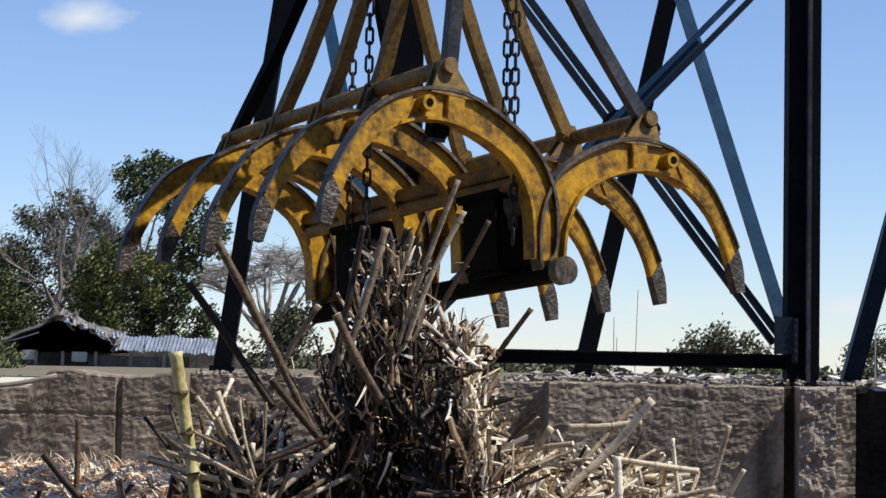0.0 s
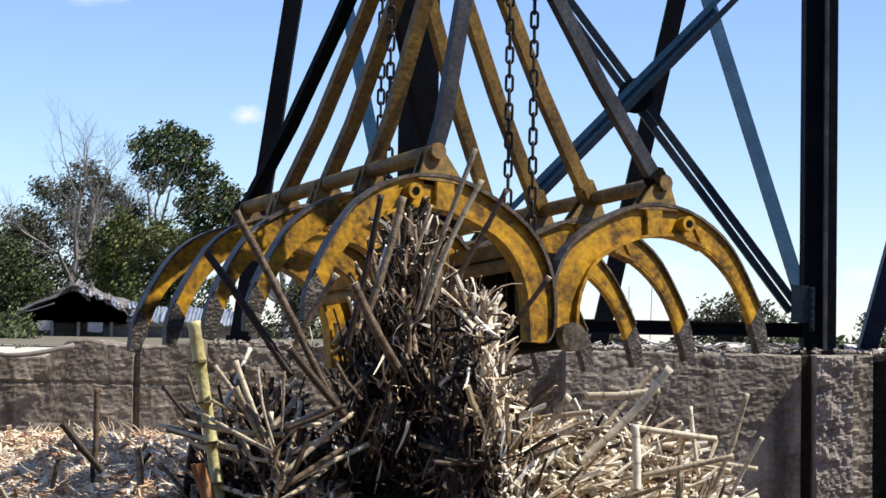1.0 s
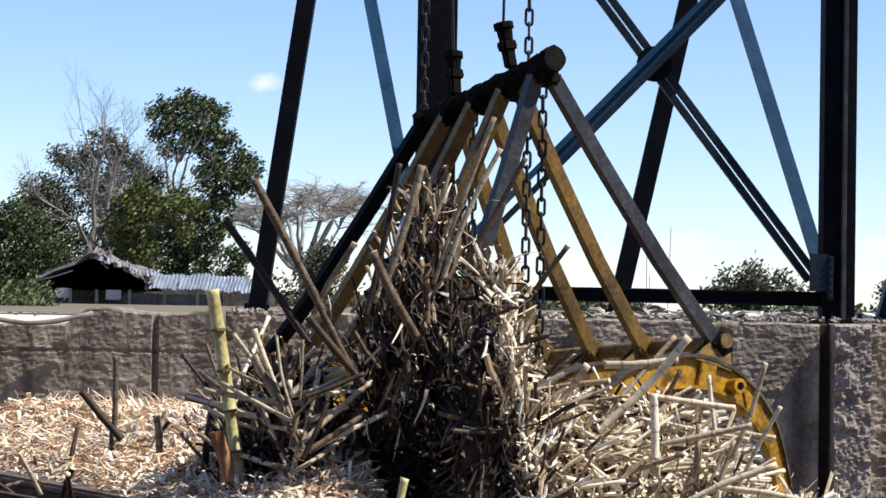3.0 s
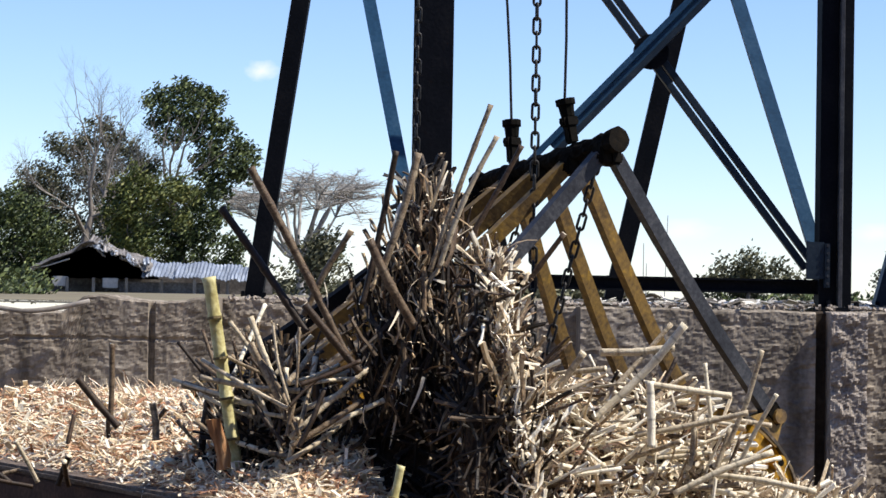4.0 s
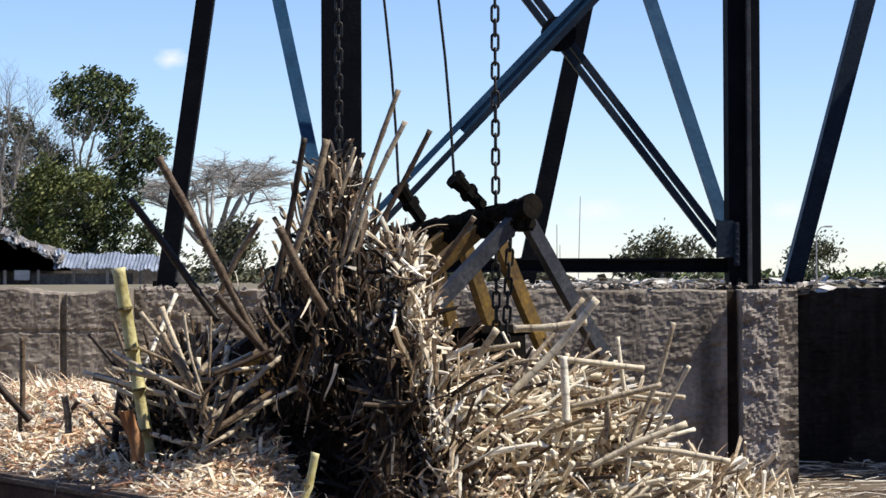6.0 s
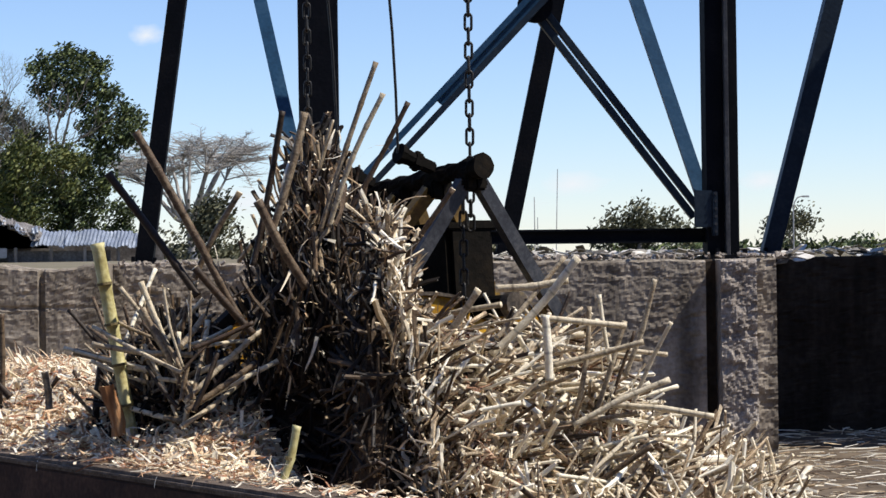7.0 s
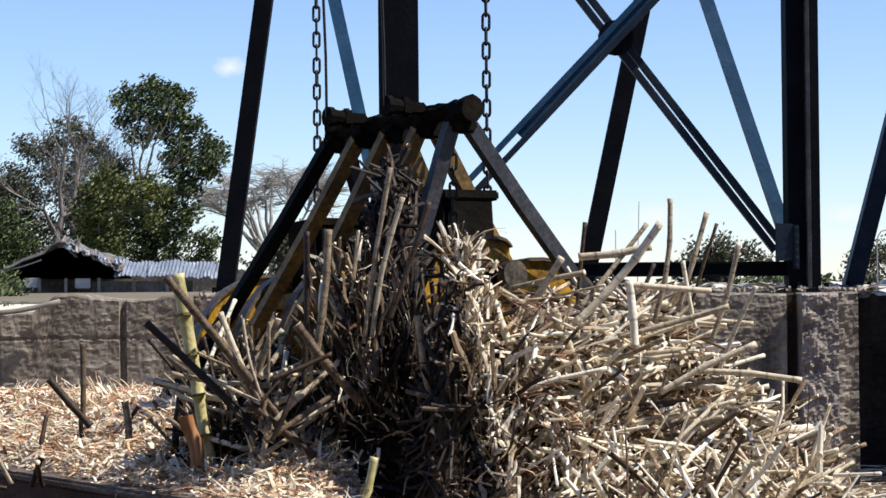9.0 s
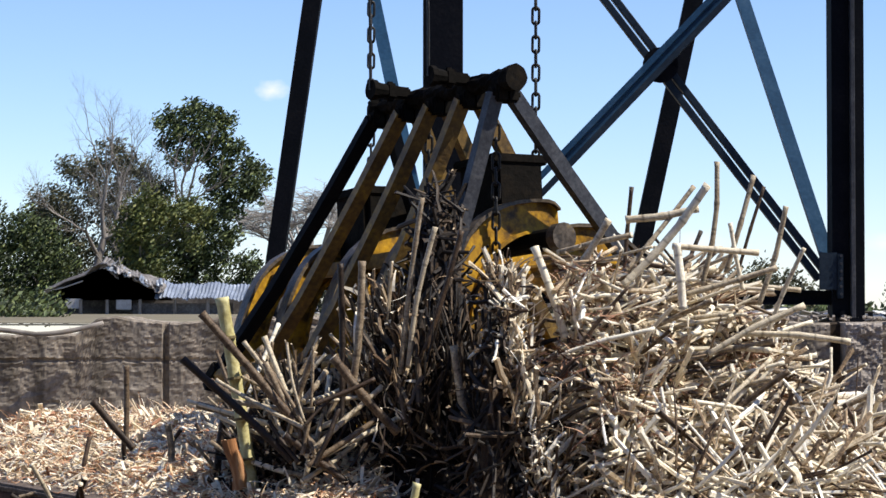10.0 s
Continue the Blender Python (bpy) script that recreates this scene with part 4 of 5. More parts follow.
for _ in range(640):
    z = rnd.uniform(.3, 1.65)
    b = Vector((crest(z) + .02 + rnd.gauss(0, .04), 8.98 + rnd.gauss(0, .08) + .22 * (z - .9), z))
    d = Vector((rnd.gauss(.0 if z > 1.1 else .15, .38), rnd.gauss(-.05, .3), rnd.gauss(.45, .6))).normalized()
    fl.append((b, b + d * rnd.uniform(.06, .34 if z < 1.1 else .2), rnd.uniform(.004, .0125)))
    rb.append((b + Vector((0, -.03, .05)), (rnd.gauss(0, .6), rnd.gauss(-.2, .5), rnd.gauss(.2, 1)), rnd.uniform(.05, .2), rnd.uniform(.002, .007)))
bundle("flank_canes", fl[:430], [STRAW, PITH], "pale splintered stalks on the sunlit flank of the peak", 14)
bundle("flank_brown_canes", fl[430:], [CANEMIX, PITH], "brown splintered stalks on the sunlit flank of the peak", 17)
ribbons("flank_trash", rb[::2], TRASH, "pale torn leaves on the sunlit flank", 15)

# shredded cane on the left, behind the low rail
def chip_z(x, y):
    t = (y - (8.0 - (x - 0.1) * 1.40))
    return max(0.0, 0.66 + 0.24 * min(0.8, max(-.36, t)) - 0.12 * max(0, x + 0.95) - 1.5 * max(0, x + 0.48))


xs, ys = [-5 + 0.08 * i for i in range(64)], [8.0 + 0.08 * i for i in range(64)]
v, fcs, idx = [], [], {}
for y in ys:
    for x in xs:
        idx[(x, y)] = len(v)
        t = y - (8.0 - (x - 0.1) * 1.40)
        z = chip_z(x, y) - 0.02 + 0.03 * fbm(x * 5, y * 5) if t > -0.34 and y < 12.9 and x < 0.1 else -0.05
        v.append((x, y, z))
n = 64
fcs = [(j * n + i, j * n + i + 1, (j + 1) * n + i + 1, (j + 1) * n + i) for j in range(63) for i in range(63)]
tagged(raw("shredded_bed", v, fcs, [CHIP], smooth=True), "bed of orange-brown shredded cane", "shredded cane", kind="stuff")


def chips(r):
    while True:
        x, y = r.uniform(-3.6, -0.2), r.uniform(8.2, 12.8)
        if y > 7.74 - (x - 0.1) * 1.40:
            return Vector((x, y, chip_z(x, y) + r.uniform(-.01, .035))), .45, 1


flakes(9000, chips, (0.045, 0.0065), [CHIP], "shredded_cane", "loose orange and cream cane shreds", "shredded cane", 0.004, 8, 0.5)
flakes(900, chips, (0.085, 0.011), [PITH, CHIP], "cane_slivers", "long cream cane slivers", "shredded cane", 0.006, 9, 0.4)

curls = []
r_ = random.Random(91)
for _ in range(5200):
    c, _a, _b = chips(r_)
    curls.append((c + Vector((0, 0, .012)), (r_.gauss(0, 1), r_.gauss(0, 1), r_.gauss(.15, .35)), r_.uniform(.05, .17), r_.uniform(.0015, .006)))
ribbons("curled_shreds", curls, CHIP, "curled fibrous cane shreds on the bed", 92, "shredded cane")

# low rusted rail in front of the shredded cane
rail = thing("low_rail", "low rusted steel curb with a worn grey top", "curb", at=(-0.8, 8.95, 0))
m = aim((0.9, 6.55, 0), (-3.6, 12.85, 0), (0, 0, 1))
im = Matrix.Translation(-Vector(rail.location))
nrm = 7.74
bm = bmesh.new()
box(bm, -0.06, 0.16, 0.545, 0.585, 0, nrm, 0.015, im @ m)
part("top", bm, RAIL, rail, "worn grey top flange")
bm = bmesh.new()
box(bm, -0.05, 0.15, 0.0, 0.545, 0, nrm, 0.01, im @ m)
part("side", bm, RUST, rail, "dark rusted side plate")

def on_rail(r):
    k = r.random()
    return Vector((0.75 - 4.2 * k + r.gauss(0, .07), 6.76 + 5.88 * k + r.gauss(0, .05), .591 + abs(r.gauss(0, .006)))), .15, 1


flakes(700, on_rail, (0.03, 0.005), [CHIP], "rail_litter", "cane shreds littering the worn rail top", "shredded cane", 0.003, 10, 0.4)
spill = []
for _ in range(1500):
    k = r_.gauss(.43, .09)
    spill.append(((0.75 - 4.2 * k + r_.gauss(0, .06), 6.80 + 5.88 * k + r_.gauss(0, .05), .592 + abs(r_.gauss(0, .02))), (r_.gauss(0, 1), r_.gauss(0, 1), r_.gauss(.05, .3)), r_.uniform(.03, .13), r_.uniform(.0015, .006)))
ribbons("spilled_shreds", spill, CHIP, "fibrous cane shreds spilled over the rail top", 93, "shredded cane")
# straw on the yard floor
bundle("yard_straw", [(Vector((x, y, .02)), Vector((x + l * math.cos(a), y + l * math.sin(a) * 1.0, .02 + abs(rnd.gauss(0, .02)))), rnd.uniform(.002, .005))
                      for x, y, a, l in [(rnd.uniform(1.6, 5.2), 11.5 + 5.4 * rnd.random(), rnd.gauss(0, .5) + (3.14 if rnd.random() < .5 else 0), rnd.uniform(.08, .4)) for _ in range(750)]],
       [STRAW, PITH], "thin straw scattered on the yard floor", 12, "straw")

# cane grab: two jaws of five tines, head pipe, ten arms, two weight boxes
YAW = radians(34)
EJ, ER, EZ = Vector((math.cos(YAW), math.sin(YAW), 0)), Vector((-math.sin(YAW), math.cos(YAW), 0)), Vector((0, 0, 1))
F0 = Vector((-0.07, 11.08, 0)) - ER * 1.13
ROW = (0, .63, 1.12, 1.61, 2.10)
OUTER = [(-.06, -.02), (-.105, .05), (-.09, .29), (.01, .49), (.21, .635), (.49, .735), (.77, .71), (1.0, .575), (1.14, .38), (1.25, .14), (1.262, -.02)]
INNER = [(.045, -.02), (.055, .09), (.085, .26), (.2, .43), (.42, .535), (.655, .565), (.87, .505), (1.035, .37), (1.125, .22), (1.172, .08), (1.205, -.03)]


def smooth_line(pts, n):
    out = []
    for i in range(len(pts) - 1):
        p0, p1, p2, p3 = (Vector(pts[max(0, min(len(pts) - 1, i + k))]) for k in (-1, 0, 1, 2))
        for k in range(n):
            t = k / n
            out.append(0.5 * ((2 * p1) + (p2 - p0) * t + (2 * p0 - 5 * p1 + 4 * p2 - p3) * t * t + (3 * p1 - p0 - 3 * p2 + p3) * t ** 3))
    return out + [Vector(pts[-1])]


OUT2, INN2 = smooth_line(OUTER, 3), smooth_line(INNER, 3)


def plate(bm, a, b, y0, y1):
    """A curved plate between two lines in the u, w plane."""
    rows = [[bm.verts.new((p.x, y, p.y)) for p in line] for y in (y0, y1) for line in (a, b)]
    n = len(a)
    for i in range(n - 1):
        bm.faces.new((rows[0][i], rows[0][i + 1], rows[1][i + 1], rows[1][i]))
        bm.faces.new((rows[2][i], rows[3][i], rows[3][i + 1], rows[2][i + 1]))
        bm.faces.new((rows[0][i], rows[2][i], rows[2][i + 1], rows[0][i + 1]))
        bm.faces.new((rows[1][i], rows[1][i + 1], rows[3][i + 1], rows[3][i]))
    for i in (0, n - 1):
        q = (rows[0][i], rows[1][i], rows[3][i], rows[2][i])
        bm.faces.new(q if i == 0 else q[::-1])


def tine_parts(parent, y):
    n = len(OUT2)
    cut, half = n - 4, 19
    m0, m1 = [(a * .90 + b * .10) for a, b in zip(OUT2, INN2)], [(a * .10 + b * .90) for a, b in zip(OUT2, INN2)]

    def piece(name, mat, label, a, b, w):
        bm = bmesh.new()
        plate(bm, a, b, y - w, y + w)
        bmesh.ops.recalc_face_normals(bm, faces=bm.faces)
        return part(name, bm, mat, parent, label)
    piece("tine", YELLOW, "curved yellow tine web", m0[:cut], m1[:cut], 0.014)
    piece("flange", EDGE, "rubbed outer flange, backlit dark put into its colour", OUT2[:cut], m0[:cut], 0.042)
    piece("flange", YELLOW, "yellow inner flange", m1[:half], INN2[:half], 0.045)
    piece("flange", YELLOW, "narrow inner edge", m1[half - 1:cut], INN2[half - 1:cut], 0.022)
    # plain cheek over the outer half
    piece("cheek", YELLOW, "plain yellow cheek plate", m0[half - 1:cut], m1[half - 1:cut], 0.024)
    piece("tip", WORN, "scraped grey hard-faced tip", OUT2[cut - 1:], INN2[cut - 1:], 0.026)
    bm = bmesh.new()
    box(bm, .50, .60, y - .04, y + .04, .57, .70, .004)
    part("stiffener", bm, YELLOW, parent, "square stiffener block")
    bm = bmesh.new()
    rod(bm, (.735, y - .085, .63), (.735, y + .085, .63), 0.04, 0.04, 16)
    part("boss", bm, YELLOW, parent, "pin boss")
    bm = bmesh.new()
    rod(bm, (.735, y - .088, .63), (.735, y + .088, .63), 0.02, 0.02, 12)
    part("pin", bm, GREASE, parent, "black pin end")


BAR = Vector((.61, .84))


def jaw(parent, sign):
    """One jaw; its x runs outward, its y along the row, the hinge at the origin."""
    name = "jaw"
    bm = bmesh.new()
    L = ROW[4]
    rod(bm, (BAR.x, sign * -.07, BAR.y), (BAR.x, sign * (L + .07), BAR.y), 0.04, 0.04, 16)
    j = part(name, bm, YELLOW_OLD, parent, "five-tined jaw with a rubbed yellow back pipe")
    for k in range(5):
        y = sign * ROW[k]
        tine_parts(j, y)
        bm = bmesh.new()
        # lug from the crown to the back pipe
        for s in (-.03, .03):
            vs = [bm.verts.new(p) for p in ((.44, y + s - .008, .70), (.70, y + s - .008, .70), (.65, y + s - .008, .86), (.57, y + s - .008, .86),
                                            (.44, y + s + .008, .70), (.70, y + s + .008, .70), (.65, y + s + .008, .86), (.57, y + s + .008, .86))]
            for q in ((0, 1, 2, 3), (7, 6, 5, 4), (0, 4, 5, 1), (1, 5, 6, 2), (2, 6, 7, 3), (3, 7, 4, 0)):
                bm.faces.new([vs[i] for i in q])
        part("lug", bm, YELLOW_OLD, j)
    bm = bmesh.new()
    rod(bm, (.735, sign * -.02, .63), (.735, sign * (L + .02), .63), 0.022, 0.022, 10)
    rod(bm, (.10, sign * 0, .36), (.10, sign * L, .36), 0.035, 0.035, 10)
    part("tie_rod", bm, YELLOW_OLD, j)
    bm = bmesh.new()
    box(bm, .06, .13, min(0, sign * L), max(0, sign * L), .40, .47, .006)
    part("stringer", bm, YELLOW_OLD, j)
    return j


grab = thing("cane_grab", "worn yellow sugar-cane grab with five-tined jaws and a black head", "grab")
JR, JL = jaw(grab, 1), jaw(grab, -1)
bm = bmesh.new()
last = None
for k in range(44):
    y = -.02 + 1.26 * k / 43
    r0 = (.064 if y < .05 or y > 1.19 else .046) + .012 * fbm(y * 9, 3)
    ring = [bm.verts.new(((r0 + .012 * fbm(math.cos(a) * 2, y * 14, math.sin(a) * 2)) * math.cos(a), y - .04, (r0 + .012 * fbm(math.cos(a) * 2, y * 14, math.sin(a) * 2)) * math.sin(a)))
            for a in [6.2832 * i / 16 for i in range(16)]]
    if last:
        for i in range(16):
            bm.faces.new((last[i], last[(i + 1) % 16], ring[(i + 1) % 16], ring[i]))
    else:
        bm.faces.new(ring)
    last = ring
bm.faces.new(last[::-1])
bmesh.ops.recalc_face_normals(bm, faces=bm.faces)
HEAD = part("head", bm, GREASE, grab, "greasy black head pipe")
for k in range(5):
    bm = bmesh.new()
    y = .05 + .28 * k
    for s in (-1, 1):
        box(bm, s * .03 - .035, s * .03 + .035, y - .045, y + .045, -.11, -.02, .01)
    rod(bm, (-.08, y, -.07), (.08, y, -.07), .028, .028, 10)
    part("clevis", bm, GREASE, HEAD)
SOCKETS = []
for y in (.32, .86):
    bm = bmesh.new()
    box(bm, -.03, .03, -.025, .025, .02, .13, .01)
    box(bm, -.042, .042, -.035, .035, .10, .17, .014)
    rod(bm, (0, 0, .16), (0, 0, .23), .036, .044, 10)
    rod(bm, (0, 0, .22), (0, 0, .25), .052, .052, 10)
    rod(bm, (-.05, 0, .135), (.05, 0, .135), .016, .016, 8)
    SOCKETS.append((part("rope_socket", bm, GREASE, HEAD, "greasy rope socket"), y))
ARMS = []
for side in (1, -1):
    for k in range(5):
        bm = bmesh.new()
        ARM = math.hypot(1.88 if side > 0 else 1.55, ROW[k] + .1 - .28 * k)
        mat = GALV if k == 0 else STEEL if k == 4 else YELLOW_OLD
        # flat bar with a slight knee and a forked foot
        rows = [(0, 0), (.5, .02), (1.15, .03), (ARM - .25, .012), (ARM, 0)]
        for (z0, b0), (z1, b1) in zip(rows, rows[1:]):
            vs = []
            for z, b in ((z0, b0), (z1, b1)):
                w, t = .036, .026
                vs += [bm.verts.new((b * side + dx, dy, z)) for dx, dy in ((-w, -t), (w, -t), (w, t), (-w, t))]
            for q in ((0, 1, 5, 4), (1, 2, 6, 5), (2, 3, 7, 6), (3, 0, 4, 7), (3, 2, 1, 0), (4, 5, 6, 7)):
                bm.faces.new([vs[i] for i in q])
        bmesh.ops.remove_doubles(bm, verts=bm.verts, dist=0.0005)
        a_ = part("arm", bm, mat, grab, "grey steel arm" if k == 0 else "black arm" if k == 4 else "rubbed yellow-brown arm")
        bm = bmesh.new()
        box(bm, -.05, .05, -.045, .045, ARM - .16, ARM - .02, .012)
        part("foot", bm, GREASE if k in (0, 4) else YELLOW_OLD, a_, "bolted foot")
        ARMS.append((a_, side, k))
bm = bmesh.new()
rod(bm, (0, -.10, 0), (0, 2.2, 0), .055, .055, 14)
rod(bm, (0, -.14, 0), (0, -.09, 0), .065, .065, 14)
HINGE = part("hinge_shaft", bm, GREASE, grab, "thick greasy hinge shaft")
bm = bmesh.new()
rod(bm, (0, -.16, 0), (0, -.10, 0), .07, .07, 16)
part("hinge_boss", bm, EDGE, HINGE, "worn yellow hinge boss")
for y in (.18, 1.42):
    bm = bmesh.new()
    box(bm, -.15, .15, y, y + .34, .02, .44, .03)
    box(bm, -.17, .17, y - .012, y + .352, .40, .45, .01)
    part("weight_box", bm, GREASE, HINGE, "black sheave box")

# chains and ropes
bm = bmesh.new()
LNK = 0.072
pts = []
for k in range(20):
    a = 6.2832 * k / 20
    pts.append(Vector((.017 * math.cos(a), 0, (.017 * math.sin(a)) + (.0255 if math.sin(a) >= 0 else -.0255))))
ring = []
for k, p in enumerate(pts):
    d = (pts[(k + 1) % 20] - pts[k - 1]).normalized()
    nn = d.cross(Vector((0, 1, 0)))
    ring.append([bm.verts.new(p + (nn * math.cos(6.2832 * i / 6) + Vector((0, 1, 0)) * math.sin(6.2832 * i / 6)) * .0072) for i in range(6)])
for k in range(20):
    for i in range(6):
        bm.faces.new((ring[k][i], ring[k][(i + 1) % 6], ring[(k + 1) % 20][(i + 1) % 6], ring[(k + 1) % 20][i]))
bmesh.ops.recalc_face_normals(bm, faces=bm.faces)
link_mesh = bpy.data.meshes.new("link")
bm.to_mesh(link_mesh)
bm.free()
link_mesh.materials.append(CHAINMAT)
for p in link_mesh.polygons:
    p.use_smooth = True


def chain(n, down, label):
    root = thing("hoist_chain", label, "chain", "grab chains")
    for k in range(n):
        ob = new("link", link_mesh)
        ob.parent = root
        ob.matrix_basis = pose(0, 0, (-1 if down else 1) * (k + .5) * LNK, 0, 0, 90 * (k % 2) + 8 * math.sin(k))
    return root


UPS = [chain(58, False, "dark steel hoist chain rising from a weight box") for _ in range(2)]
HANGS = [chain(28, True, "dark steel chain hanging from the grab head") for _ in range(2)]


def rope(label):
    root = thing("wire_rope", label, "rope")
    bm = bmesh.new()
    strip(bm, [Vector((.012 * math.sin(k * .9), .01 * math.sin(k * 1.3), .3 * k)) for k in range(15)], .0075)
    part("strand", bm, CHAINMAT, root)
    return root


ROPES = [rope("thin dark wire rope holding the grab head") for _ in range(2)]


# countable stalks: long prominent canes
def stalk(p0, p1, r, mat, label, seed, knots=True, name="cane_stalk", group="long canes of the pile"):
    p0, p1 = Vector(p0), Vector(p1)
    m_ = aim(p0, p1)
    n_ = (p1 - p0).length
    v_, f_ = cane_mesh((0, 0, 0), (0, 0, n_), r, random.Random(seed), 8, max(2, int(n_ / 0.16)), 0.02, knots)
    ob = raw(name, v_, f_, [mat, PITH], [0] * (len(f_) - 2) + [1, 1], True)
    ob.matrix_basis = m_
    if mat is GREENCANE:
        for k in range(1, max(2, int(n_ / 0.16))):
            bm = bmesh.new()
            z = k * n_ / max(2, int(n_ / 0.16))
            rod(bm, (0, 0, z - .006), (0, 0, z + .006), r * 1.16, r * 1.16, 12)
            ring_ = part("node_ring", bm, NODEMAT, ob, "brown node ring")
    return tagged(ob, label, "sugar cane", group)


rnd = random.Random(400)
STILL, SPIRES, LIFTED = [], [], []
stalk((-1.025, 9.55, .64), (-1.18, 9.57, 1.564), .031, GREENCANE, "thick yellow-green cane stalk standing upright", 1)
stalk((-0.325, 8.4, .55), (-0.25, 8.42, .81), .017, GREENCANE, "green cane stub beside the rail", 2)
sheath = []
for i in range(9):
    a_ = -1.2 + 2.4 * i / 8
    sheath.append((math.sin(a_) * .036, -math.cos(a_) * .034))
v = [(x + .012 * math.sin(z * 21), y, z) for z in (0, .06, .12, .18, .235) for x, y in sheath]
f_ = [(j * 9 + i, j * 9 + i + 1, (j + 1) * 9 + i + 1, (j + 1) * 9 + i) for j in range(4) for i in range(8)]
ob = raw("leaf_sheath", v, f_, [PEEL])
ob.matrix_basis = pose(-1.09, 9.51, .69, 0, -10, 15)
ob.modifiers.new("thick", "SOLIDIFY").thickness = .006
tagged(ob, "torn orange leaf sheath peeling beside a cane stalk", "leaf sheath")
for p0, p1, r in [
    ((-1.69, 10.0, 0.86), (-1.69, 10.0, 1.24), 0.014), ((-1.65, 10.0, 0.84), (-1.85, 10.0, 1.07), 0.019), ((-1.10, 9.8, 1.07), (-1.28, 10.0, 1.17), 0.012),
    ((-1.08, 9.8, .99), (-1.34, 10.0, 1.05), 0.019), ((-1.14, 10.0, 0.9), (-0.98, 10.0, 1.20), 0.018), ((-0.80, 10.0, 1.02), (-1.05, 10.0, 1.33), 0.018),
    ((-1.47, 10.0, 0.78), (-1.49, 10.0, 0.96), 0.018), ((-1.25, 10.0, 0.74), (-1.22, 10.0, 0.98), 0.019)]:
    stalk(p0, p1, r, CANE, "short broken cane stalk sticking out of the shreds", int(r * 1000 - p0[0] * 100))
for k in range(22):
    x, y = rnd.uniform(-2.4, -1.0), rnd.uniform(9.9, 11.0)
    d = Vector((rnd.gauss(0, .7), rnd.gauss(0, .3), rnd.uniform(.2, 1))).normalized()
    p = Vector((x, y, chip_z(x, y) - .03))
    stalk(p, p + d * rnd.uniform(.1, .26), rnd.uniform(.009, .015), CANE, "short broken cane stalk sticking out of the shreds", 50 + k)
def behind_rail(x):
    return 6.55 + (.9 - x) * 1.4 + (.5 if x < -.8 else .3)


for k in range(46):
    x = rnd.uniform(-1.12, -.7)
    y = max(9.3 + rnd.gauss(0, .1), behind_rail(x))
    d = Vector((rnd.gauss(0, 1.0), abs(rnd.gauss(0, .4)), rnd.uniform(.05, 1))).normalized()
    p = Vector((x, y, rnd.uniform(.6, 1.15) + .12 * (x + .9)))
    stalk(p, p + d * rnd.uniform(.18, .5), rnd.uniform(.007, .015), CANE if k % 2 else STALKPALE, "brown cane stalk leaning out of the pile" if k % 2 else "pale cane stalk leaning out of the pile", 100 + k)
for k in range(30):
    x = rnd.uniform(-1.2, -.7)
    p = Vector((x, max(rnd.uniform(8.95, 9.2), behind_rail(x)), rnd.uniform(.7, 1.1)))
    d = Vector((rnd.gauss(0, .5), abs(rnd.gauss(0, .2)), rnd.uniform(.4, 1))).normalized()
    stalk(p, p + d * rnd.uniform(.15, .38), rnd.uniform(.006, .012), CANE, "brown cane stalk leaning out of the pile", 600 + k)
for p0, p1, r in [
    ((-0.52, 9.25, 1.22), (-0.96, 9.2, 2.05), 0.019), ((-0.70, 9.25, 1.32), (-1.09, 9.25, 1.87), 0.018), ((-0.38, 9.25, 1.58), (-0.22, 9.25, 2.13), 0.017),
    ((-0.46, 9.3, 1.45), (-0.32, 9.3, 2.14), 0.014), ((-0.16, 9.3, 1.6), (0.10, 9.25, 2.35), 0.012), ((-0.12, 9.3, 1.62), (0.13, 9.25, 2.21), 0.012),
    ((-.03, 9.25, 1.68), (0.24, 9.25, 2.17), 0.012), ((-0.22, 9.25, 1.35), (-0.43, 9.2, 1.74), 0.021), ((-0.72, 9.3, 1.4), (-0.51, 9.25, 1.78), 0.014),
    ((-0.46, 9.25, 1.15), (-0.71, 9.2, 1.45), 0.018)]:
    SPIRES.append(stalk(p0, p1, r, CANE, "long pale cane stalk standing out of the pile", len(SPIRES) + 200))
for k in range(150):
    x, y = rnd.uniform(.08, 1.7), rnd.uniform(8.8, 10.6)
    az, el = rnd.uniform(0, 6.28), abs(rnd.gauss(.15, .45))
    d = Vector((math.cos(az) * math.cos(el), math.sin(az) * math.cos(el), math.sin(el)))
    n_ = rnd.uniform(.18, .55)
    p = Vector((x, y, mound(x, y) + .08)) - d * n_ * .45
    if max(p.z, p.z + d.z * n_) > 1.25 or x < .3:
        continue
    LIFTED.append(stalk(p, p + d * n_, rnd.uniform(.006, .013), CANE if k % 3 else STALKPALE, "loose straw-brown cane stalk on the sunlit side", 300 + k))
for p0, p1, r in [
    ((0.57, 9.15, 0.97), (0.96, 9.1, 1.39), 0.018), ((0.60, 9.2, 1.26), (0.92, 9.15, 1.29), 0.017), ((0.79, 9.1, 1.13), (1.17, 9.15, 1.08), 0.014), ((0.82, 9.1, 0.85), (0.81, 9.1, 1.14), 0.019),
    ((1.17, 9.25, 0.85), (1.31, 9.2, 1.28), 0.012), ((1.20, 9.25, 0.72), (1.37, 9.15, 1.09), 0.010), ((0.92, 9.1, 0.65), (1.35, 9.1, 0.84), 0.014), ((1.1, 9.2, 0.73), (1.54, 9.1, 0.67), 0.014)]:
    LIFTED.append(stalk(p0, p1, r, STALKPALE, "long pale cane stalk on the sunlit side", len(LIFTED) + 400))
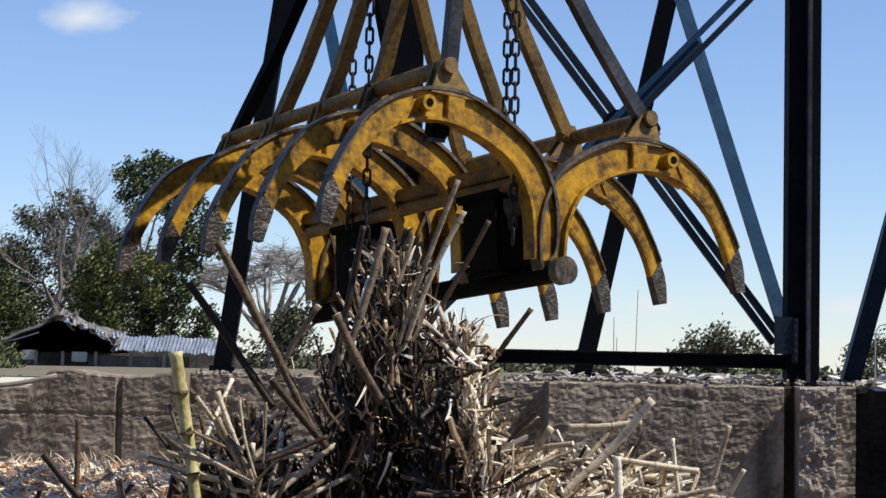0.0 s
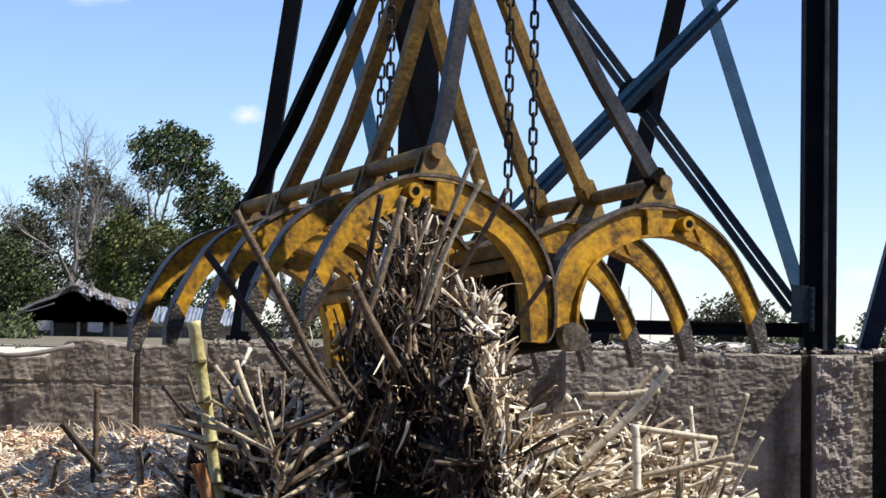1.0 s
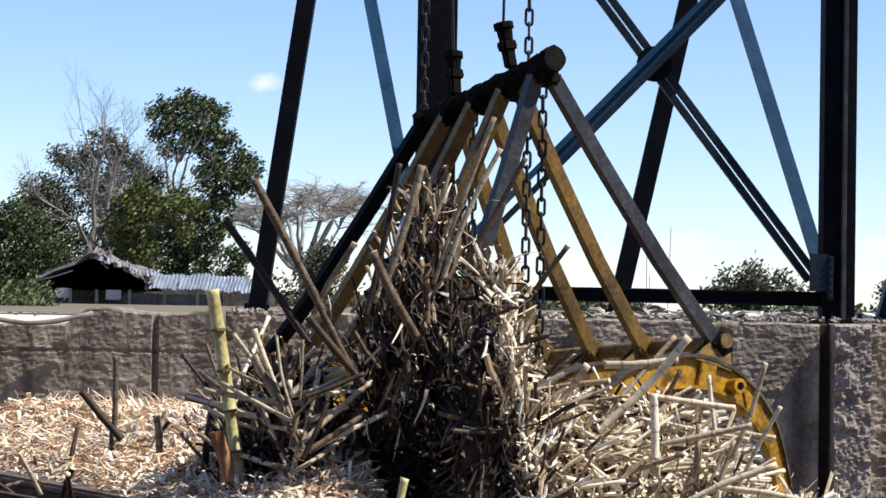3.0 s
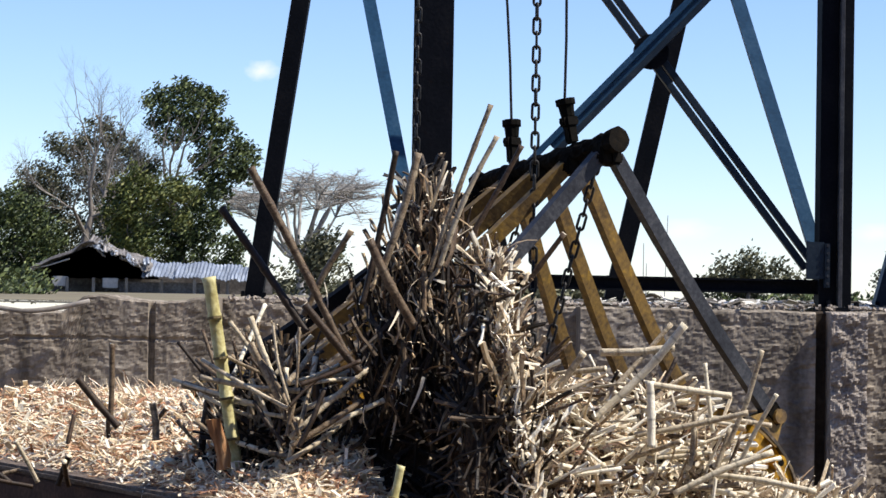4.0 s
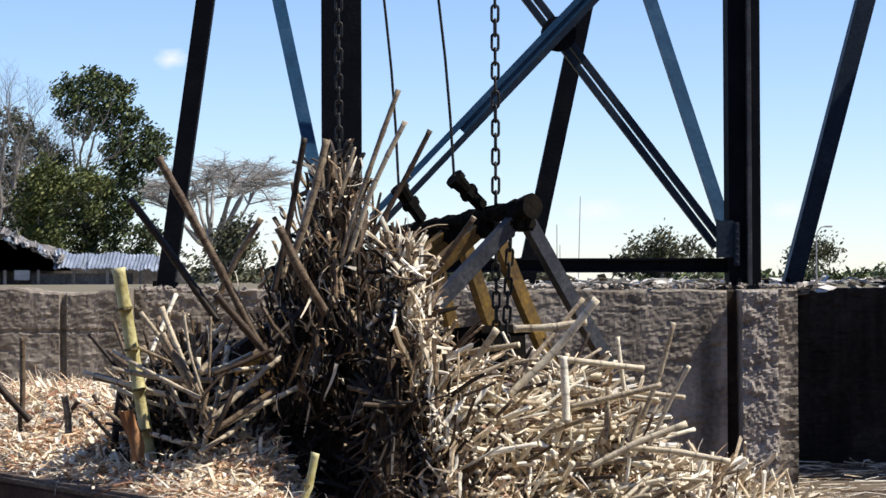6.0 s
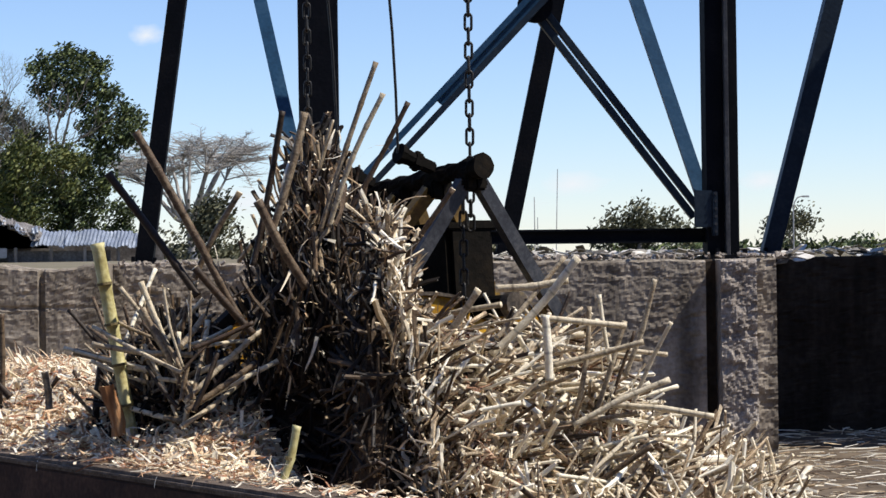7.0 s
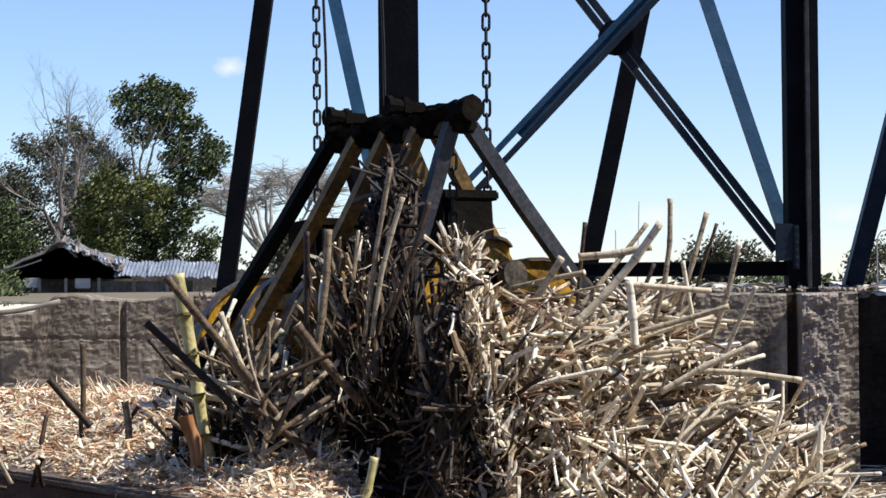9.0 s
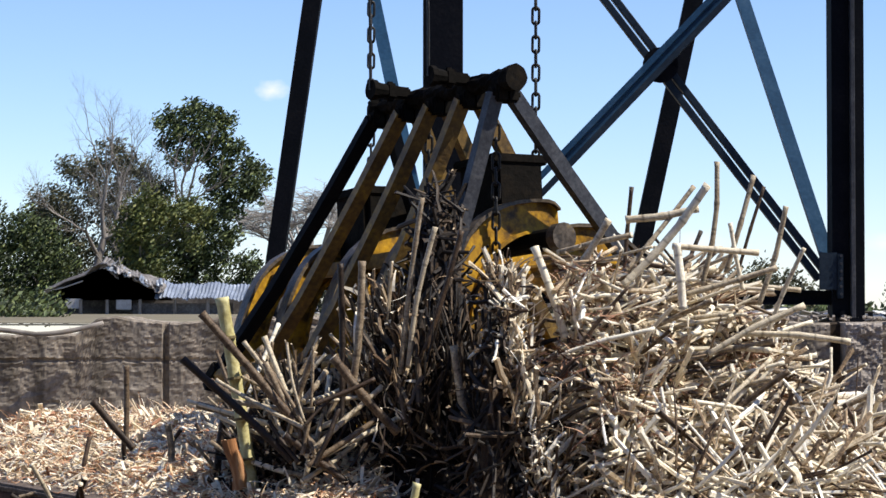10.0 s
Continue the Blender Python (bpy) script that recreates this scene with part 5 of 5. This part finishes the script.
for k in range(110):
    x, y = rnd.uniform(.32, 1.75), rnd.uniform(8.75, 9.9)
    az, el = rnd.uniform(0, 6.28), abs(rnd.gauss(.1, .3))
    d = Vector((math.cos(az) * math.cos(el), .6 * math.sin(az) * math.cos(el), math.sin(el))).normalized()
    n_ = rnd.uniform(.3, .75)
    p = Vector((x, y, mound(x, y) + .09)) - d * n_ * .5
    if max(p.z, p.z + d.z * n_) > 1.22 or min(p.x, p.x + d.x * n_) < .22 or max(p.x, p.x + d.x * n_) > 1.85:
        continue
    LIFTED.append(stalk(p, p + d * n_, rnd.uniform(.007, .013), STALKPALE if k % 4 else CANE, "long pale cane stalk on the sunlit side", 700 + k))
for p0, p1, r in [
    ((1.10, 9.2, 0.92), (1.06, 9.2, 1.22), 0.010), ((0.28, 9.2, 0.95), (0.52, 9.1, 1.26), 0.016), ((0.58, 9.1, 0.72), (0.47, 9.1, 1.04), 0.019), ((0.75, 9.15, 0.9), (1.24, 9.1, 1.01), 0.013),
    ((0.59, 9.1, 1.04), (0.91, 9.2, 1.39), 0.011), ((0.30, 9.05, 0.75), (0.19, 9.1, 1.16), 0.018)]:
    LIFTED.append(stalk(p0, p1, r, STALKPALE, "long pale cane stalk on the sunlit side", len(LIFTED) + 400))
for p0, p1, r in [((0.10, 9.2, 1.2), (0.10, 9.2, 1.68), 0.017), ((0.12, 9.25, 1.32), (0.43, 9.15, 1.78), 0.012)]:
    SPIRES.append(stalk(p0, p1, r, CANE, "long pale cane stalk standing out of the pile", len(SPIRES) + 200))
EMERGING = []
for p0, p1, r in [((.93, 9.3, .95), (1.03, 9.3, 1.5), .012), ((1.04, 9.3, 1.0), (1.19, 9.3, 1.43), .012), ((1.1, 9.35, 1.0), (1.24, 9.35, 1.38), .008), ((.60, 9.5, 1.0), (.66, 9.5, 1.42), .010)]:
    EMERGING.append(stalk(p0, p1, r, CANE, "dark cane stalk pushed up out of the heap", len(EMERGING) + 500))
# loose mass that the closing jaws lift
mass = loose(3400, (0.05, 1.65), (8.5, 10.7), (-0.4, 0.08), (0.3, 0.42), (0.08, 0.6), (0.004, 0.0135), 21, keep=lambda p, q: max(p.z, q.z) < 1.16 and min(p.x, q.x) > crest(p.z))
LIFT = bundle("lifted_canes", mass, [STRAW, PITH], "tangled straw-coloured canes heaved up by the jaws", 22)


def front(u, w, v_=0.0):
    return F0 + EJ * u + ER * v_ + EZ * w


def motions():
    # seconds; head; right pipe; left pipe; hinge, all as (along, up) at the front of the grab; heading; droop of the head; turn of the jaws where seen
    plan = [
        (0.0, (-.44, 4.22), (.758, 2.83), (-.501, 2.982), (.09, 2.0), 34.3, 6, (-.025, .095)),
        (0.5, (-.48, 4.0), (.728, 2.60), (-.575, 2.688), (.08, 1.79), 33.3, 7, (-.02, .10)),
        (1.0, (-.46, 3.77), (.735, 2.332), (-.672, 2.406), (.04, 1.52), 30.5, 8, (.0, .07)),
        (1.5, (-.42, 3.56), (.72, 2.069), (-.685, 2.135), (.03, 1.26), 29, 10, (.0, .08)),
        (2.0, (-.43, 3.26), (.775, 1.84), (-.62, 1.77), (.05, .98), 30, 12, (.005, .06)),
        (2.5, (-.43, 2.96), (.83, 1.624), (-.55, 1.42), (.05, .80), 31, 12, (.008, .05)),
        (3.2, (-.12, 2.6), (1.17, 1.22), (-.81, 1.2), (.2, .66), 32, 9, None),
        (4.0, (.18, 2.27), (1.45, .90), (-.91, 1.15), (.38, .58), 33, 8, None),
        (4.5, (.317, 2.13), (1.50, .70), (-.96, 1.05), (.38, .48), 34, 7, None),
        (5.0, (.22, 2.02), (1.50, .62), (-1.03, 1.0), (.38, .50), 34, 9.5, None),
        (5.5, (.26, 1.85), (1.45, .52), (-.96, .92), (.38, .62), 34, 7, None),
        (6.2, (.18, 1.88), (1.39, .50), (-.89, .82), (.34, .95), 34, 6, None),
        (7.0, (.04, 1.915), (1.25, .55), (-.81, .75), (.27, 1.24), 34, 6, None),
        (7.5, (-.175, 2.0), (1.10, .70), (-.91, .75), (.07, 1.33), 34, 4, None),
        (8.0, (-.36, 2.147), (.92, .87), (-.90, .83), (-.11, 1.42), 34, 2.5, None),
        (8.5, (-.45, 2.24), (.84, .97), (-.90, .95), (-.17, 1.49), 34, 2, None),
        (9.0, (-.49, 2.336), (.79, 1.06), (-.92, 1.04), (-.22, 1.55), 34, 1.5, None),
        (9.5, (-.49, 2.45), (.80, 1.20), (-.90, 1.17), (-.20, 1.71), 34, 2, None),
        (10.0, (-.50, 2.607), (.81, 1.35), (-.87, 1.33), (-.19, 1.86), 34, 2, None),
    ]
    # hoist chains hang plumb: seconds, across at the front box, across at the back box
    plumb = [(0, .35, -.47), (1, .28, -.40), (2.5, .26, -.25), (4, .34, -.28), (4.5, .39, -.20), (5, .54, -.18), (5.5, .61, -.18), (7, .58, -.25), (7.5, .47, -.36),
             (8, .35, -.51), (8.5, .28, -.59), (9, .27, -.64), (10, .29, -.59)]

    def along(t, i):
        return float(np.interp(t, [p[0] for p in plumb], [p[i] for p in plumb]))

    def basis(x, y, z, at):
        m_ = Matrix((x, y, z)).transposed().to_4x4()
        m_.translation = at
        return m_

    rows = {ob: [] for ob in [grab, JR, JL, HEAD, HINGE] + [a_ for a_, _, _ in ARMS]}
    ups, hangs, ropes = [[], []], [[], []], [[], []]
    sockets = [[], []]
    for t, h, br, bl, hg, yaw, droop, turns in plan:
        ej = Vector((math.cos(radians(yaw)), math.sin(radians(yaw)), 0))
        er = Vector((-ej.y, ej.x, 0))
        tilt = (er - EZ * 0.08).normalized()
        at = front(*hg)
        g = Matrix.Translation(at)
        gi = g.inverted()
        rows[grab].append((t, g))
        up_ = ej.cross(tilt)
        rows[HINGE].append((t, gi @ basis(ej, tilt, up_, at + tilt * .14)))
        for ob, side, b, i in ((JR, 1, br, 0), (JL, -1, bl, 1)):
            x, w = (b[0] - hg[0]) * side, b[1] - hg[1]
            phi = turns[i] if turns else math.atan2(w, x) - math.atan2(BAR.y, BAR.x)
            out = ej * side
            X = out * math.cos(phi) + up_ * math.sin(phi)
            Y = tilt * side
            Z = X.cross(Y)
            # the pipe end stays on its path; the hinge end follows
            base = front(*b) - X * BAR.x - Z * BAR.y + tilt * .21
            rows[ob].append((t, gi @ basis(X, Y, Z, base)))
        hp = front(h[0], h[1], .0)
        along_, over = er * math.cos(radians(droop)) - EZ * math.sin(radians(droop)), er * math.sin(radians(droop)) + EZ * math.cos(radians(droop))
        rows[HEAD].append((t, gi @ basis(ej, along_, over, hp)))
        for ob, side, k in ARMS:
            a0 = hp + along_ * (.05 + .28 * k) + ej * (.05 * side) - over * .07
            b = br if side > 0 else bl
            b0 = front(b[0], b[1]) + tilt * (.21 + ROW[k])
            rows[ob].append((t, gi @ aim(a0, b0, er)))
        for i, v_ in enumerate((.35, 1.6)):
            ups[i].append((t, Matrix.Translation((along(t, 1 + i), 10.45 + 1.05 * i, (at + tilt * v_).z + .40))))
        swing = 14 if 3.6 < t < 5.8 else 0
        for i, v_ in enumerate((.2, .8)):
            far_ = max(0, 1 - max(0, t - 2.0) / .8) * (.30, -.18)[i]
            hangs[i].append((t, Matrix.Translation(hp + along_ * v_ + ej * (.06 + far_) - over * .05) @ pose(0, 0, 0, 0, swing, 0)))
        # the sockets stand while the ropes are taut and fall over as they slacken
        lean_ = [float(np.interp(t, (0, 4.5, 5.0, 5.5, 7.0, 8.0), q)) for q in ((-4, -8, -32, -40, -70, -88), (2, 2, -6, -22, -70, -88))]
        sway = [float(np.interp(t, (0, 4.0, 5.0, 5.5, 7.0, 10.0), q)) for q in ((-1, -1, 1, -6, -3, -2), (-3, -4, -4, -5, -3, -2))]
        for i, (ob, y) in enumerate(SOCKETS):
            m_ = Matrix.Translation((0, y, .03)) @ pose(0, 0, 0, 0, lean_[i], 0)
            sockets[i].append((t, m_))
            top = basis(ej, along_, over, hp) @ m_ @ Vector((0, 0, .25))
            ropes[i].append((t, Matrix.Translation(top) @ pose(0, 0, 0, 0, sway[i], 0)))
    for ob, r in rows.items():
        walk(ob, r)
    for i in range(2):
        walk(UPS[i], ups[i])
        walk(HANGS[i], hangs[i])
        walk(ROPES[i], ropes[i])
        walk(SOCKETS[i][0], sockets[i])
    # the heap heaves as the jaws close under it
    rise = [(0, 0, 0), (5.5, 0, 0), (6.2, .04, 1), (7.0, .07, 2), (7.5, .10, 3), (8.0, .17, 4), (8.5, .23, 5), (9.0, .34, 6), (9.5, .48, 7), (10.0, .62, 8)]
    pivot = Vector((0.1, 9.8, 0.4))
    lift = [(t, Matrix.Translation(pivot + Vector((.012 * a, 0, z))) @ pose(0, 0, 0, 0, -.4 * a, 0) @ Matrix.Translation(-pivot)) for t, z, a in rise]
    for ob in EMERGING:
        m0 = ob.matrix_basis.copy()
        walk(ob, [(t, Matrix.Translation((0, 0, -.5 * max(0, min(1, (8.0 - t) / 1.5)))) @ m_ @ m0) for t, m_ in lift])
    for ob in LIFTED + [LIFT, TUFTS]:
        m0 = ob.matrix_basis.copy()
        walk(ob, [(t, m_ @ m0) for t, m_ in lift])
    sink = [(0, 0, 0), (7.5, 0, 0), (8.0, -.06, -3), (8.5, -.30, -8), (9.0, -.36, -10), (10.0, -.38, -12)]
    foot = Vector((-.25, 9.4, .7))
    fall = [(t, Matrix.Translation(foot + Vector((0, 0, z))) @ pose(0, 0, 0, 0, a, 0) @ Matrix.Translation(-foot)) for t, z, a in sink]
    for ob in SPIRES + [SPIRE, SPIRE_TRASH]:
        m0 = ob.matrix_basis.copy()
        walk(ob, [(t, m_ @ m0) for t, m_ in fall])


motions()
